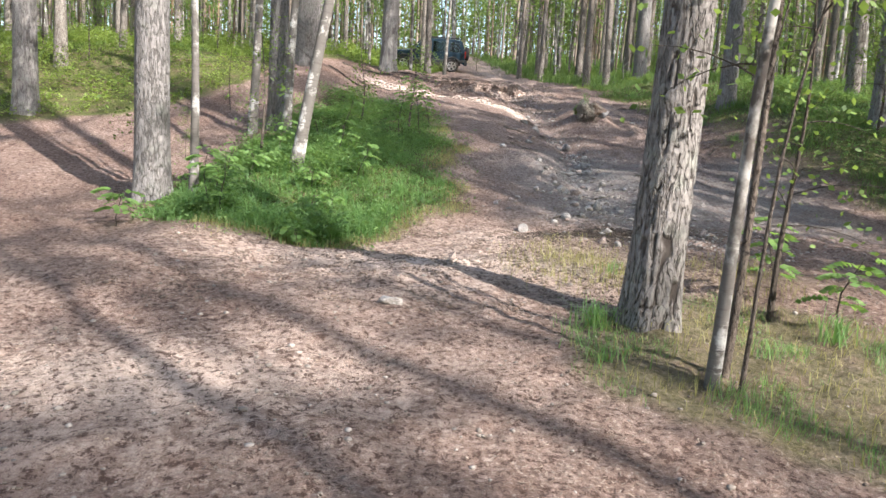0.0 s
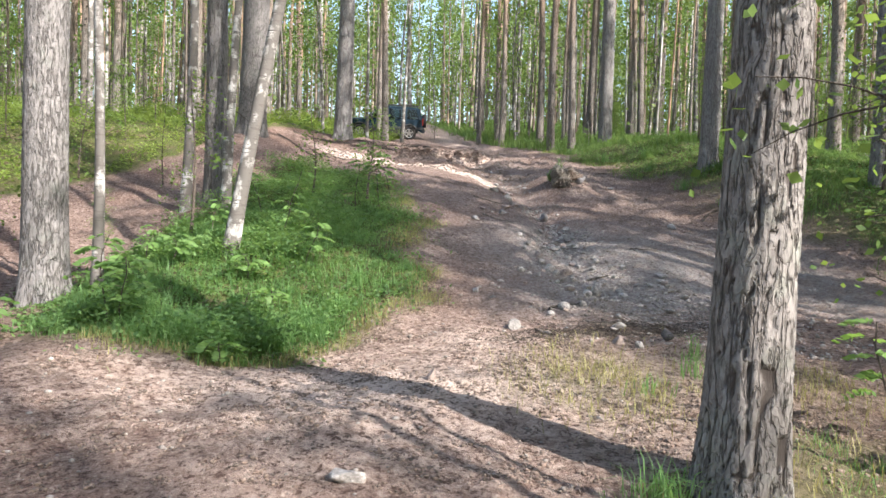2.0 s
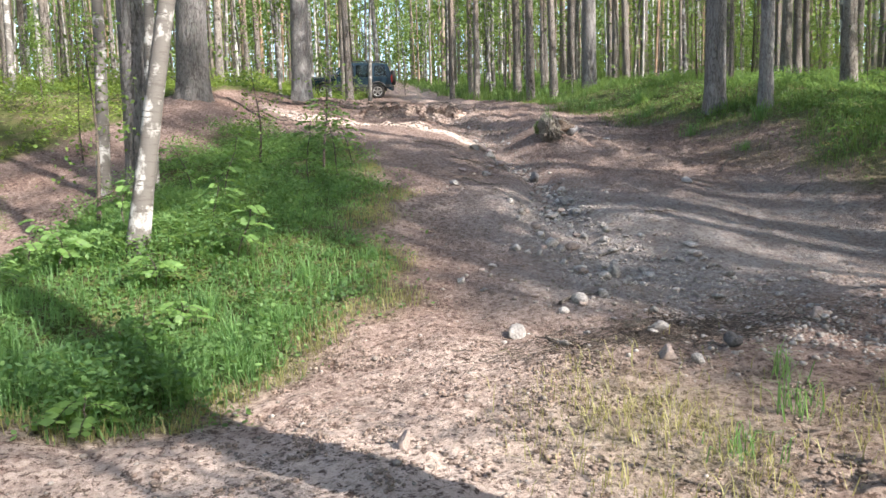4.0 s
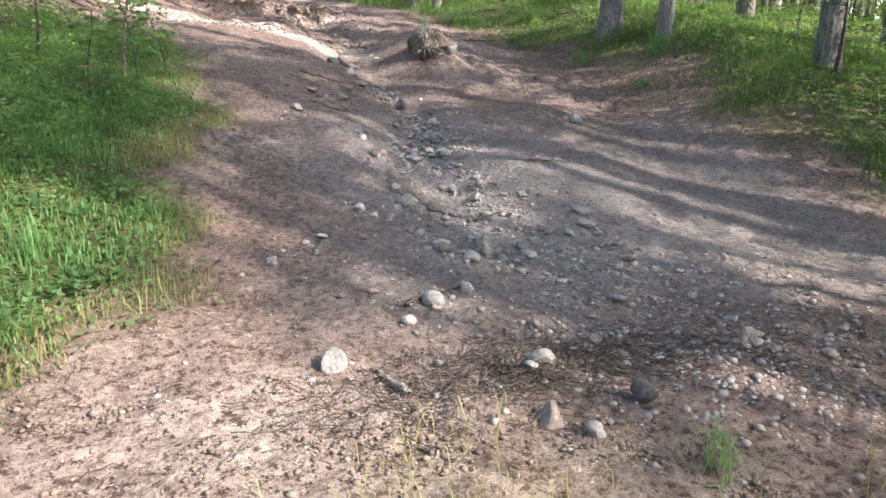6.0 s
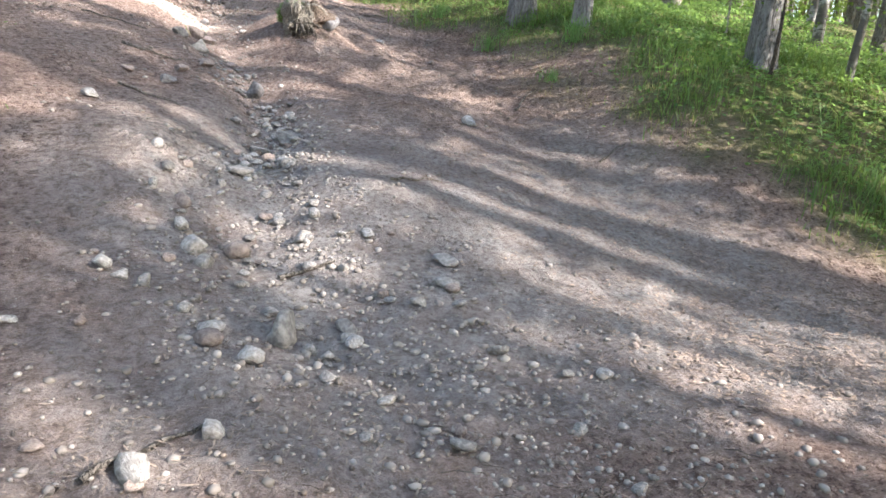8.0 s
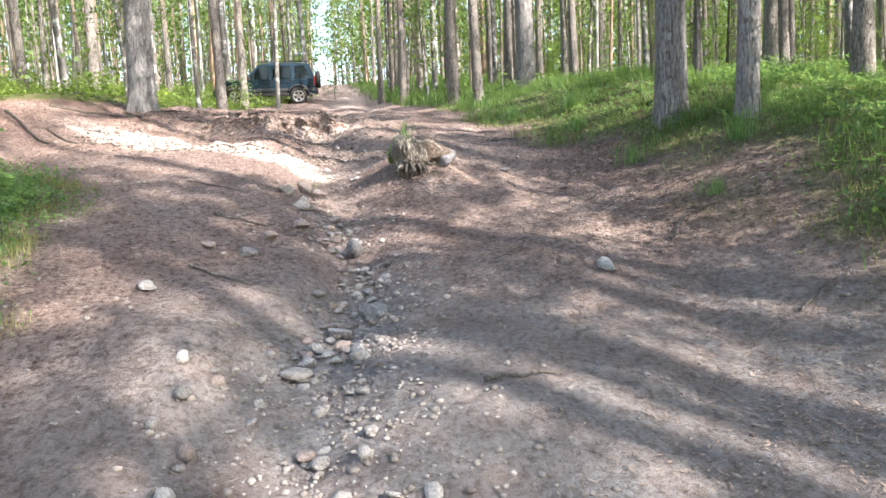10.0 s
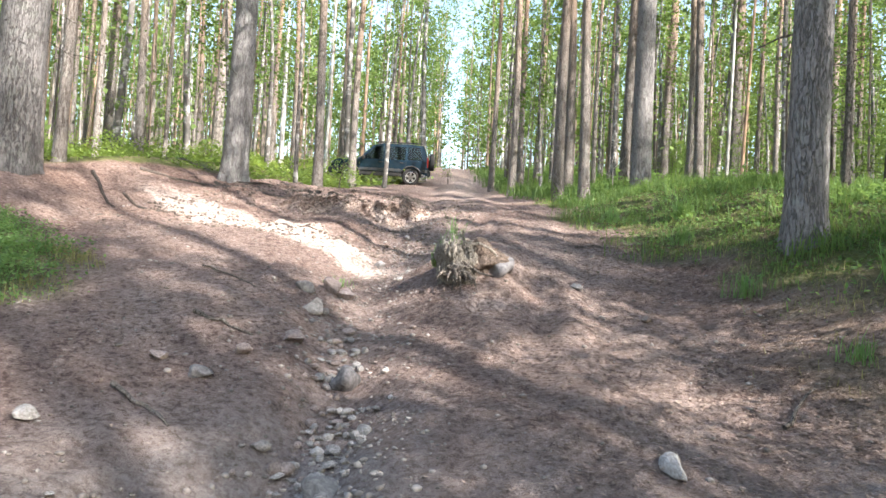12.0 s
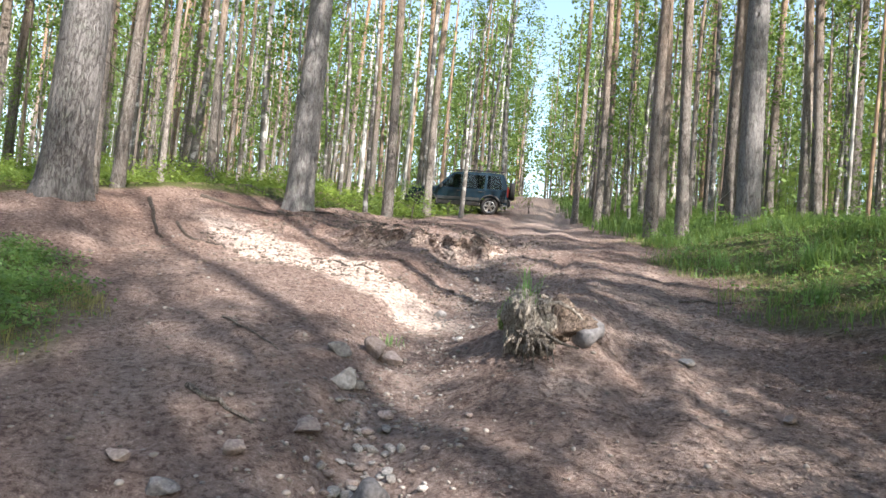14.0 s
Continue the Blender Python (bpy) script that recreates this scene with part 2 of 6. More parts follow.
NEEDLES = leaf_material("pine_needles", (0.045, 0.078, 0.032), (0.125, 0.170, 0.062), 0.4)
BIRCH_LEAF = leaf_material("birch_leaves", (0.052, 0.105, 0.028), (0.195, 0.290, 0.075), 0.5)
FAR_LEAF = leaf_material("distant_leaves", (0.042, 0.082, 0.028), (0.205, 0.290, 0.088), 0.45)
ROWAN_LEAF = leaf_material("rowan_leaves", (0.075, 0.150, 0.045), (0.180, 0.300, 0.085), 0.5)
GRASS = leaf_material("grass", (0.062, 0.132, 0.050), (0.215, 0.370, 0.140), 0.55)
# yellower grass, also darkened to put the verge's dappled shade into its colour
SHADED_VERGE_GRASS = leaf_material("verge_grass", (0.050, 0.100, 0.036), (0.200, 0.305, 0.098), 0.5)
DRY_GRASS = leaf_material("dry_grass", (0.150, 0.155, 0.060), (0.370, 0.345, 0.155), 0.4)
BERRY_LEAF = leaf_material("bilberry_leaves", (0.075, 0.130, 0.036), (0.290, 0.390, 0.105), 0.55)
HERB_LEAF = leaf_material("herb_leaves", (0.050, 0.112, 0.042), (0.215, 0.345, 0.120), 0.55)
STONE = stone_material("granite", (0.215, 0.194, 0.178), (0.430, 0.395, 0.365))
STONE_PINK = stone_material("pink_granite", (0.225, 0.172, 0.148), (0.390, 0.312, 0.275))
STONE_GREY = stone_material("grey_granite", (0.120, 0.112, 0.112), (0.255, 0.238, 0.236), (0.33, 0.31, 0.30))
STONE_DARK = stone_material("dark_stone", (0.075, 0.068, 0.068), (0.15, 0.14, 0.14), (0.2, 0.19, 0.18))
GRAVEL = tone_material("gravel", (0.125, 0.105, 0.092), (0.345, 0.305, 0.275))
MOSS = bark_material("moss", (0.095, 0.105, 0.040), (0.205, 0.215, 0.080), (0.060, 0.062, 0.026), None, 0.0, 3.0)
LITTER = tone_material("needle_litter", (0.060, 0.038, 0.030), (0.31, 0.235, 0.185))

# ---------------------------------------------------------------- makers
rng = np.random.default_rng(7)


def mesh_np(name, v, f, tone=None):
    """A mesh from arrays of corners and of faces with equally many corners."""
    v, f = np.asarray(v, float), np.asarray(f, int)
    me = bpy.data.meshes.new(name)
    me.vertices.add(len(v))
    me.vertices.foreach_set("co", v.ravel())
    me.loops.add(f.size)
    me.loops.foreach_set("vertex_index", f.ravel())
    me.polygons.add(len(f))
    me.polygons.foreach_set("loop_start", np.arange(0, f.size, f.shape[1]))
    me.update(calc_edges=True)
    if tone is not None:
        me.attributes.new("tone", "FLOAT", "POINT").data.foreach_set("value", np.asarray(tone, float))
    return me


def shaded(me, mat, smooth_it=True):
    me.materials.append(mat)
    me.polygons.foreach_set("use_smooth", np.full(len(me.polygons), smooth_it))
    return me


def piece(name, me, parent=None, label="", m=None):
    """One mesh object, as a part under its parent where there is one."""
    ob = new(name, me)
    if m is not None:
        ob.matrix_basis = m
    if parent is not None:
        ob.parent = parent
    if label:
        tagged(ob, label)
    return ob


def from_bm(name, bm, mat, smooth_it=False):
    me = bpy.data.meshes.new(name)
    bmesh.ops.recalc_face_normals(bm, faces=bm.faces[:])
    bm.to_mesh(me)
    bm.free()
    return shaded(me, mat, smooth_it)


def part(name, bm, mat, parent, label="", smooth_it=False, m=None):
    return piece(name, from_bm(name, bm, mat, smooth_it), parent, label, m)


def box(bm, size, at=(0, 0, 0), bevel=0.0, m=None):
    mm = Matrix.Translation(at) @ (m or Matrix()) @ Matrix.Diagonal((*size, 1))
    made = bmesh.ops.create_cube(bm, size=1, matrix=mm)
    if bevel:
        es = list({e for v in made["verts"] for e in v.link_edges})
        bmesh.ops.bevel(bm, geom=es, offset=bevel, segments=2, affect="EDGES")


def tube(points, radii, sides=8, cap=True):
    """Corners and quads of a tube along a bent line."""
    p, r = np.asarray(points, float), np.asarray(radii, float)
    t = np.gradient(p, axis=0)
    t /= np.linalg.norm(t, axis=1)[:, None] + 1e-9
    ref = np.where(np.abs(t[:, 2:3]) > 0.9, np.array([[1.0, 0, 0]]), np.array([[0, 0, 1.0]]))
    u = np.cross(t, ref)
    u /= np.linalg.norm(u, axis=1)[:, None] + 1e-9
    w = np.cross(t, u)
    a = np.arange(sides) * 2 * np.pi / sides
    ring = np.cos(a)[None, :, None] * u[:, None] + np.sin(a)[None, :, None] * w[:, None]
    v = (p[:, None] + ring * r[:, None, None]).reshape(-1, 3)
    n = len(p)
    i, j = np.meshgrid(np.arange(n - 1), np.arange(sides), indexing="ij")
    f = np.stack([i * sides + j, i * sides + (j + 1) % sides, (i + 1) * sides + (j + 1) % sides, (i + 1) * sides + j], -1).reshape(-1, 4)
    return v, f


def joined(bits):
    v, f, at = [], [], 0
    for bv, bf in bits:
        v.append(bv)
        f.append(bf + at)
        at += len(bv)
    return np.concatenate(v), np.concatenate(f)


def leaves(at, along, across):
    """Pointed leaves: where each begins, its length and its half width as vectors."""
    at, along, across = (np.asarray(q, float) for q in (at, along, across))
    v = np.stack([at, at + 0.45 * along + across, at + along, at + 0.45 * along - across], 1).reshape(-1, 3)
    return v, np.arange(len(v)).reshape(-1, 4)


def unit(q):
    return q / (np.linalg.norm(q, axis=-1, keepdims=True) + 1e-9)


def any_way(n, r=None):
    return unit((r or rng).normal(size=(n, 3)))


def blades(x, y, z, tall, wide, r=None):
    """Bent blades of grass that stand on the given places."""
    r = r or rng
    n = len(x)
    a = r.uniform(0, 2 * np.pi, n)
    lean = r.uniform(0.15, 1.25, n) * tall
    d = np.stack([np.cos(a), np.sin(a), np.zeros(n)], 1)
    s = np.stack([-np.sin(a), np.cos(a), np.zeros(n)], 1) * wide[:, None]
    foot = np.stack([x, y, z - 0.01], 1)
    mid = foot + d * (lean * 0.3)[:, None] + np.array([0, 0, 1.0]) * (tall * 0.62)[:, None]
    tip = foot + d * lean[:, None] + np.array([0, 0, 1.0]) * (tall * r.uniform(0.45, 1.0, n))[:, None]
    v = np.stack([foot - s, foot + s, mid - 0.8 * s, mid + 0.8 * s, tip], 1).reshape(-1, 3)
    k = np.arange(n)[:, None] * 5
    f = np.concatenate([k + [0, 1, 3], k + [0, 3, 2], k + [2, 3, 4]], 0)
    return v, f


def scatter(n, x0, x1, y0, y1, keep, r=None):
    """Random places in a field, kept with the odds that keep(x, y) names."""
    r = r or rng
    x, y = r.uniform(x0, x1, n), r.uniform(y0, y1, n)
    ok = r.uniform(0, 1, n) < keep(x, y)
    return x[ok], y[ok]

# ---------------------------------------------------------------- the lie of the land
def smooth(a, b, v):
    u = np.clip((v - a) / (b - a), 0.0, 1.0)
    return u * u * (3 - 2 * u)


def bump(x, y, cx, cy, rx, ry, turn=0.0):
    """A soft hill of height one."""
    c, s = math.cos(turn), math.sin(turn)
    dx, dy = x - cx, y - cy
    u, v = (dx * c + dy * s) / rx, (-dx * s + dy * c) / ry
    return np.exp(-(u * u + v * v))


SLOPE_Y = [-40, -8, 0, 4.7, 6.5, 8.0, 9.5, 11.0, 12.5, 14.2, 16.0, 18.0, 20.0, 22.0, 28.0, 35.0, 48.0, 62.0, 75.0, 120.0]
SLOPE_Z = [-2.5, -0.6, 0.0, 0.45, 0.68, 0.82, 1.06, 1.41, 1.79, 2.22, 2.72, 3.20, 3.64, 4.00, 4.86, 5.90, 8.35, 10.9, 12.2, 13.2]
FINE_Y = np.linspace(-40, 120, 1601)
FINE_Z = np.interp(FINE_Y, SLOPE_Y, SLOPE_Z)
for _ in range(3):
    FINE_Z = np.convolve(np.pad(FINE_Z, 8, mode="edge"), np.ones(17) / 17, mode="valid")

GULLY_Y = [6.5, 7.2, 7.7, 8.3, 9.0, 9.6, 11.0, 12.2, 13.1, 14.3, 15.3, 16.4, 17.6, 18.8, 20.0, 22.0, 26.0, 40.0]
GULLY_X = [2.7, 2.5, 2.4, 2.22, 2.07, 2.02, 2.02, 2.26, 2.26, 2.08, 2.02, 2.12, 2.25, 2.15, 1.9, 2.35, 2.5, 2.3]


def gully_x(y):
    return np.interp(y, GULLY_Y, GULLY_X) + 0.05 * np.sin(y * 3.1)


LATTICE = np.random.default_rng(12).uniform(-1, 1, (256, 256))


def grain(x, y):
    """Smooth random relief between -1 and 1, one lump a metre."""
    ix, iy = np.floor(x).astype(int), np.floor(y).astype(int)
    u, v = x - ix, y - iy
    u, v = u * u * (3 - 2 * u), v * v * (3 - 2 * v)
    a, b = LATTICE[ix % 256, iy % 256], LATTICE[(ix + 1) % 256, iy % 256]
    c, d = LATTICE[ix % 256, (iy + 1) % 256], LATTICE[(ix + 1) % 256, (iy + 1) % 256]
    return (a * (1 - u) + b * u) * (1 - v) + (c * (1 - u) + d * u) * v


def ripple(x, y):
    """Uneven ground at five sizes, a few centimetres high."""
    xr, yr = 0.8 * x + 0.6 * y, -0.6 * x + 0.8 * y
    return (0.040 * grain(0.9 * xr, 0.9 * yr) + 0.024 * grain(2.1 * x + 9, 2.1 * y) + 0.014 * grain(4.7 * xr, 4.7 * yr + 5)
            + 0.010 * grain(9.5 * x + 3, 9.5 * y) + 0.006 * grain(17 * xr, 17 * yr))


def height(x, y):
    x, y = np.asarray(x, float), np.asarray(y, float)
    z = np.interp(y, FINE_Y, FINE_Z)
    # broad shoulders of the slope
    z = z + 0.75 * smooth(4.4, 7.0, x) * smooth(8.5, 12.0, y) * (1 - 0.6 * smooth(16, 28, y))
    z = z - 0.22 * smooth(-2.2, -4.6, x) * smooth(3, 8, y) * (1 - smooth(10, 15, y))
    z = z + 0.55 * smooth(-1.9, -4.2, x) * smooth(14.5, 18.0, y) * (1 - smooth(28, 40, y))
    z = z + 0.22 * bump(x, y, -0.9, 12.3, 2.0, 3.2) + 0.24 * bump(x, y, -2.1, 9.6, 1.2, 1.6)
    z = z - 0.22 * bump(x, y, -0.8, 7.5, 1.3, 1.2) + 0.10 * bump(x, y, 1.0, 14.2, 0.7, 1.4)
    z = z + 0.20 * bump(x, y, -1.8, 22.8, 2.2, 1.6) + 0.06 * bump(x, y, 2.9, 10.4, 0.7, 1.0) + 0.10 * bump(x, y, 3.0, 15.4, 0.42, 0.75, -0.2)
    z = z + 0.22 * bump(x, y, 3.1, 15.9, 0.8, 1.6) + 0.10 * bump(x, y, 3.9, 12.6, 0.9, 1.6)
    # the washed-out gully, narrow below and wide above
    d = x - gully_x(y)
    width = 0.30 + 0.55 * smooth(13.5, 17.5, y) * (1 - smooth(20.3, 21.0, y))
    deep = (0.05 + 0.09 * smooth(8.5, 11.5, y) + 0.14 * smooth(14.0, 17.0, y)) * smooth(6.5, 9, y) * (1 - 0.75 * smooth(17.8, 19.6, y))
    z = z - deep * np.exp(-np.abs(d / width) ** 2.4)
    # the steep lip left of the gully, and its deeper bed above
    z = z + 0.13 * bump(x, y, 1.30, 11.0, 0.55, 0.75) * (1 - smooth(1.42, 1.72, x + 0.08 * grain(3 * x, 3 * y)))
    z = z - 0.08 * bump(x, y, 2.2, 12.5, 0.35, 0.8) - 0.08 * bump(x, y, 2.62, 14.1, 0.45, 0.5)
    z = z + 0.08 * bump(x, y, 3.2, 14.86, 0.28, 0.25)
    # the hollow below the bare scarp, and the scarp itself
    rim = 20.68 + 0.10 * np.sin(2.3 * x + 0.4) + 0.06 * grain(5.3 * x + 4, 4 * y)
    across = smooth(-1.6, -0.3, x) * (1 - smooth(1.7, 2.5, x)) * (0.8 + 0.2 * np.sin(4.3 * x + 1.5))
    z = z - 0.22 * across * smooth(17.2, 19.8, y) * (1 - smooth(rim - 0.22, rim + 0.20, y))
    z = z + across * (0.07 * grain(7 * x, 7 * y) + 0.05 * grain(13 * x, 13 * y)) * np.exp(-((y - 20.45) / 0.4) ** 2)
    # trodden, crumbled soil round the scarp
    z = z + (0.035 * grain(3.7 * x + 2, 3.7 * y) + 0.030 * grain(6.3 * x, 6.3 * y + 8)) * smooth(15.8, 17.4, y) * (1 - smooth(22, 24, y)) * smooth(-3.0, -1.6, x) * (1 - smooth(3.0, 4.2, x))
    # wheel ruts of the upper track
    road = road_x(y)
    for side in (-0.75, 0.75):
        z = z - 0.09 * smooth(20, 24, y) * np.exp(-((x - road - side) / 0.28) ** 2)
    # side ruts below the verge
    for k, at in enumerate((3.55, 4.05)):
        z = z - 0.04 * smooth(12, 14, y) * (1 - smooth(17, 20, y)) * np.exp(-((x - at - 0.03 * (y - 14)) / 0.15) ** 2)
    return z + ripple(x, y) * (1 - 0.3 * smooth(20, 40, y))


def road_x(y):
    """Middle of the upper track."""
    return np.interp(y, [12, 18, 22, 28, 36, 48, 62, 120], [3.4, 3.0, 2.7, 2.2, 1.75, 0.9, 0.1, -4.0])

# ---------------------------------------------------------------- what grows where
def waver(x, y):
    return 0.16 * np.sin(2.3 * y + 1.1 * np.sin(1.7 * x)) + 0.09 * np.sin(6.1 * y + 2.0 * x) + 0.06 * np.sin(9.7 * x + 4 * np.sin(3.1 * y))


def island(x, y):
    """The grassy mound between the two trails."""
    right = np.interp(y, [6.4, 6.9, 7.4, 8.0, 9.4, 12.4, 13.2, 14.1, 15.2, 16.0, 17.0], [-2.2, -1.0, -0.6, -0.1, 0.2, 0.0, 0.0, -0.25, -1.0, -1.7, -2.8])
    left = np.interp(y, [6.4, 7.4, 8.5, 10, 12, 14, 16.5], [-2.4, -3.4, -3.9, -3.6, -3.3, -3.3, -2.9])
    w = waver(x, y)
    return smooth(-0.3, 0.65, right + w - x) * smooth(-0.3, 0.6, x - left + w) * smooth(6.2, 7.1, y + w) * (1 - smooth(16.2, 16.9, y))


def right_bank(x, y):
    edge = np.interp(y, [3, 7, 8.8, 10, 11, 12.5, 13.4, 14.2, 15.4, 17, 18.4, 21.6, 26, 36, 48, 62, 120],
                     [11, 7.6, 6.5, 5.9, 5.6, 5.8, 5.9, 5.7, 5.1, 4.8, 4.4, 4.2, 3.9, 3.1, 2.3, 1.5, -2.5])
    return smooth(-0.35, 0.7, x - edge + 1.3 * waver(x, y))


def left_wood(x, y):
    edge = np.interp(x, [-40, -12, -8.2, -6.4, -4.8, -4.4, -3.0, -1.7, -1.2, -0.5, 0.8, 1.3], [8, 11, 12.5, 13.8, 16.2, 19, 22.7, 23.8, 27, 37, 39, 42])
    side = np.interp(y, [20, 28, 36, 48, 62, 120], [1.3, 0.7, 0.2, -0.6, -1.3, -5.6])
    return smooth(-0.2, 0.4, y - edge + waver(x, y)) * smooth(-0.3, 0.3, side - x + waver(y, x))


def near_tuft(x, y):
    d = ((x - 2.2) / 1.35) ** 2 + ((y - 3.95) / 1.25) ** 2
    return 1 - smooth(0.75, 1.15, d + 0.8 * waver(x, y))


def dry_patch(x, y):
    return np.maximum(0.8 * bump(x, y, 1.3, 6.3, 0.55, 0.7), np.maximum(0.5 * bump(x, y, 2.6, 6.0, 0.8, 0.5), 0.6 * bump(x, y, 5.4, 13.0, 0.35, 0.7)))


def behind(x, y):
    return 0.6 * smooth(0.4, 0.9, np.sin(0.9 * x + 1.3) * np.sin(0.8 * y) + 0.3) * smooth(-4, -7, y) + smooth(-9, -12, x) * smooth(9, 7, y)


def green(x, y):
    return np.clip(np.maximum.reduce([island(x, y), right_bank(x, y), left_wood(x, y), 0.55 * near_tuft(x, y), 0.5 * dry_patch(x, y), behind(x, y)]), 0, 1)


def axis(lo, a, b, hi, step, grow):
    mid = list(np.arange(a, b, step))
    out, s = [], step
    q = b
    while q < hi:
        out.append(q)
        s = min(s * grow, 12)
        q += s
    inn, s, q = [], step, a
    while q > lo:
        s = min(s * grow, 12)
        q -= s
        inn.append(q)
    return np.array(inn[::-1] + mid + out)


def build_ground():
    xs = axis(-420, -5.0, 6.5, 420, 0.065, 1.06)
    ys = axis(-300, 1.0, 22.5, 520, 0.065, 1.05)
    x, y = np.meshgrid(xs, ys)
    z = height(x, y)
    clods = np.random.default_rng(3).normal(size=x.shape) * 0.006
    z = z + clods
    nx, ny = len(xs), len(ys)
    i, j = np.meshgrid(np.arange(ny - 1), np.arange(nx - 1), indexing="ij")
    f = np.stack([i * nx + j, i * nx + j + 1, (i + 1) * nx + j + 1, (i + 1) * nx + j], -1).reshape(-1, 4)
    me = mesh_np("ground", np.stack([x, y, z], -1).reshape(-1, 3), f)
    d = np.abs(x - gully_x(y))
    shaded_wash = np.exp(-(d / 0.9) ** 2) * smooth(6.5, 9, y) * (0.9 - 0.6 * smooth(11.5, 13.5, y))
    # the bare slope beyond the silt takes the same shade-tinted grey
    shaded_wash = np.maximum(shaded_wash, 0.85 * smooth(7.4, 8.6, y + 0.4 * waver(x, y)) * smooth(0.2, 1.7, x) * (1 - smooth(4.8, 6.0, x)) * (1 - smooth(10.5, 13.5, y)))
    shaded_wash = np.maximum(shaded_wash, 0.2 * smooth(9, 11, y) * (1 - smooth(17, 19, y)) * smooth(-2.4, -1.0, x) * (1 - smooth(4.2, 5.4, x)))
    # a streak of sunlight painted pale across the slope, over some sand
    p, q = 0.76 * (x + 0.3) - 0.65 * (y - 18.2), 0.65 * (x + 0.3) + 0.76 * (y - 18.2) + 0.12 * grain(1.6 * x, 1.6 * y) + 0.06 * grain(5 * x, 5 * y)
    sun_strip = (1 - smooth(0.55, 0.74, np.abs(q) + 0.09 * np.abs(p + 0.3))) * smooth(-3.6, -2.6, p) * (1 - smooth(2.8, 3.4, p))
    # real sand, together with patches painted pale where sun strikes the soil
    sunlit_sand = np.maximum.reduce([sun_strip, 1.0 * bump(x, y, -0.3, 6.1, 2.3, 1.3), 0.95 * bump(x, y, -1.5, 3.3, 1.6, 0.8), 0.8 * bump(x, y, 0.6, 7.3, 1.0, 0.5),
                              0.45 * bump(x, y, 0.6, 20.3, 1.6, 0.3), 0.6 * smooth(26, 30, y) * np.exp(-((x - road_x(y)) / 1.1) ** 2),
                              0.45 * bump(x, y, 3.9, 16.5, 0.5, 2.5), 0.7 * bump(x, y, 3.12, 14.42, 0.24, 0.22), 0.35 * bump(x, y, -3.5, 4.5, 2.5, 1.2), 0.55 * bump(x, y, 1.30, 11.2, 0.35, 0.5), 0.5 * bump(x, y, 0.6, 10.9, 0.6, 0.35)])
    for name, value in (("green", green(x, y)), ("shaded_wash", shaded_wash), ("sunlit_sand", sunlit_sand)):
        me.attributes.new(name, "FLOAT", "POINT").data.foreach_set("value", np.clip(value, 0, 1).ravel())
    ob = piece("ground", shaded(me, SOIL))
    return tagged(ob, "sloping forest floor of brown soil, needles and washed sand", "ground", kind="structure")


build_ground()

# ---------------------------------------------------------------- trees
def old_pine_stem(h, r0, lean, seed, fine_to=5.0, sides=88, rugged=1.0, ring=0.028):
    """A thick stem with plated, cracked bark and a spreading foot."""
    zs = np.concatenate([np.arange(-0.25, fine_to, ring), np.linspace(fine_to, h, 26)])
    a = np.arange(sides) * 2 * np.pi / sides
    A, Z = np.meshgrid(a, zs)
    r = r0 * (1 - 0.72 * np.clip(Z, 0, h) / h) * (1 + 0.20 * np.exp(-np.clip(Z, 0, 9) / 0.28))
    rr = np.random.default_rng(seed)
    k, ph = rr.integers(4, 7), rr.uniform(0, 6)
    r = r * (1 + 0.10 * np.exp(-np.clip(Z, 0, 9) / 0.35) * np.cos(k * A + ph) + 0.02 * np.sin(2 * A + 0.8 * Z + ph))
    # fissures wander up the stem and are linked by short cross cracks
    u = ((A - math.pi / 2) % (2 * math.pi)) / (2 * math.pi) * 27 + 30 * (seed % 7)
    u = u + 0.35 * grain(1.3 * u + 11, 6 * Z)
    long = np.abs(grain(u, 3.6 * Z + 40))
    short = np.abs(grain(1.3 * u + 90, 8.5 * Z))
    flake = np.abs(grain(4.2 * u, 17 * Z))
    plate = smooth(0.0, 0.15, long) * (0.35 + 0.65 * smooth(0.0, 0.13, short))
    amp = 0.016 * rugged * (1 - 0.5 * np.clip(Z / fine_to, 0, 1)) * np.where(Z > fine_to, 0.3, 1.0)
    r = r + amp * (plate - 0.6) + 0.25 * amp * plate * (flake - 0.3)
    cx = lean[0] * Z + 0.05 * np.sin(0.35 * Z + ph) * Z / h
    cy = lean[1] * Z + 0.05 * np.cos(0.3 * Z + ph) * Z / h
    v = np.stack([cx + r * np.cos(A), cy + r * np.sin(A), Z], -1).reshape(-1, 3)
    n = len(zs)
    i, j = np.meshgrid(np.arange(n - 1), np.arange(sides), indexing="ij")
    f = np.stack([i * sides + j, i * sides + (j + 1) % sides, (i + 1) * sides + (j + 1) % sides, (i + 1) * sides + j], -1).reshape(-1, 4)
    return v, f, np.where(Z > fine_to, 0.8, 1 - rugged * (1 - plate * (0.75 + 0.25 * smooth(0.0, 0.2, flake)))).ravel()


def stem_line(h, lean, seed, bend=0.25, n=16):
    r = np.random.default_rng(seed)
    z = np.linspace(-0.2, h, n)
    p1, p2 = r.uniform(0, 6, 2)
    q = np.clip(z / h, 0, 1)
    return np.stack([lean[0] * z + bend * q * np.sin(2.2 * q * 2 + p1), lean[1] * z + bend * q * np.cos(1.9 * q * 2 + p2), z], 1)


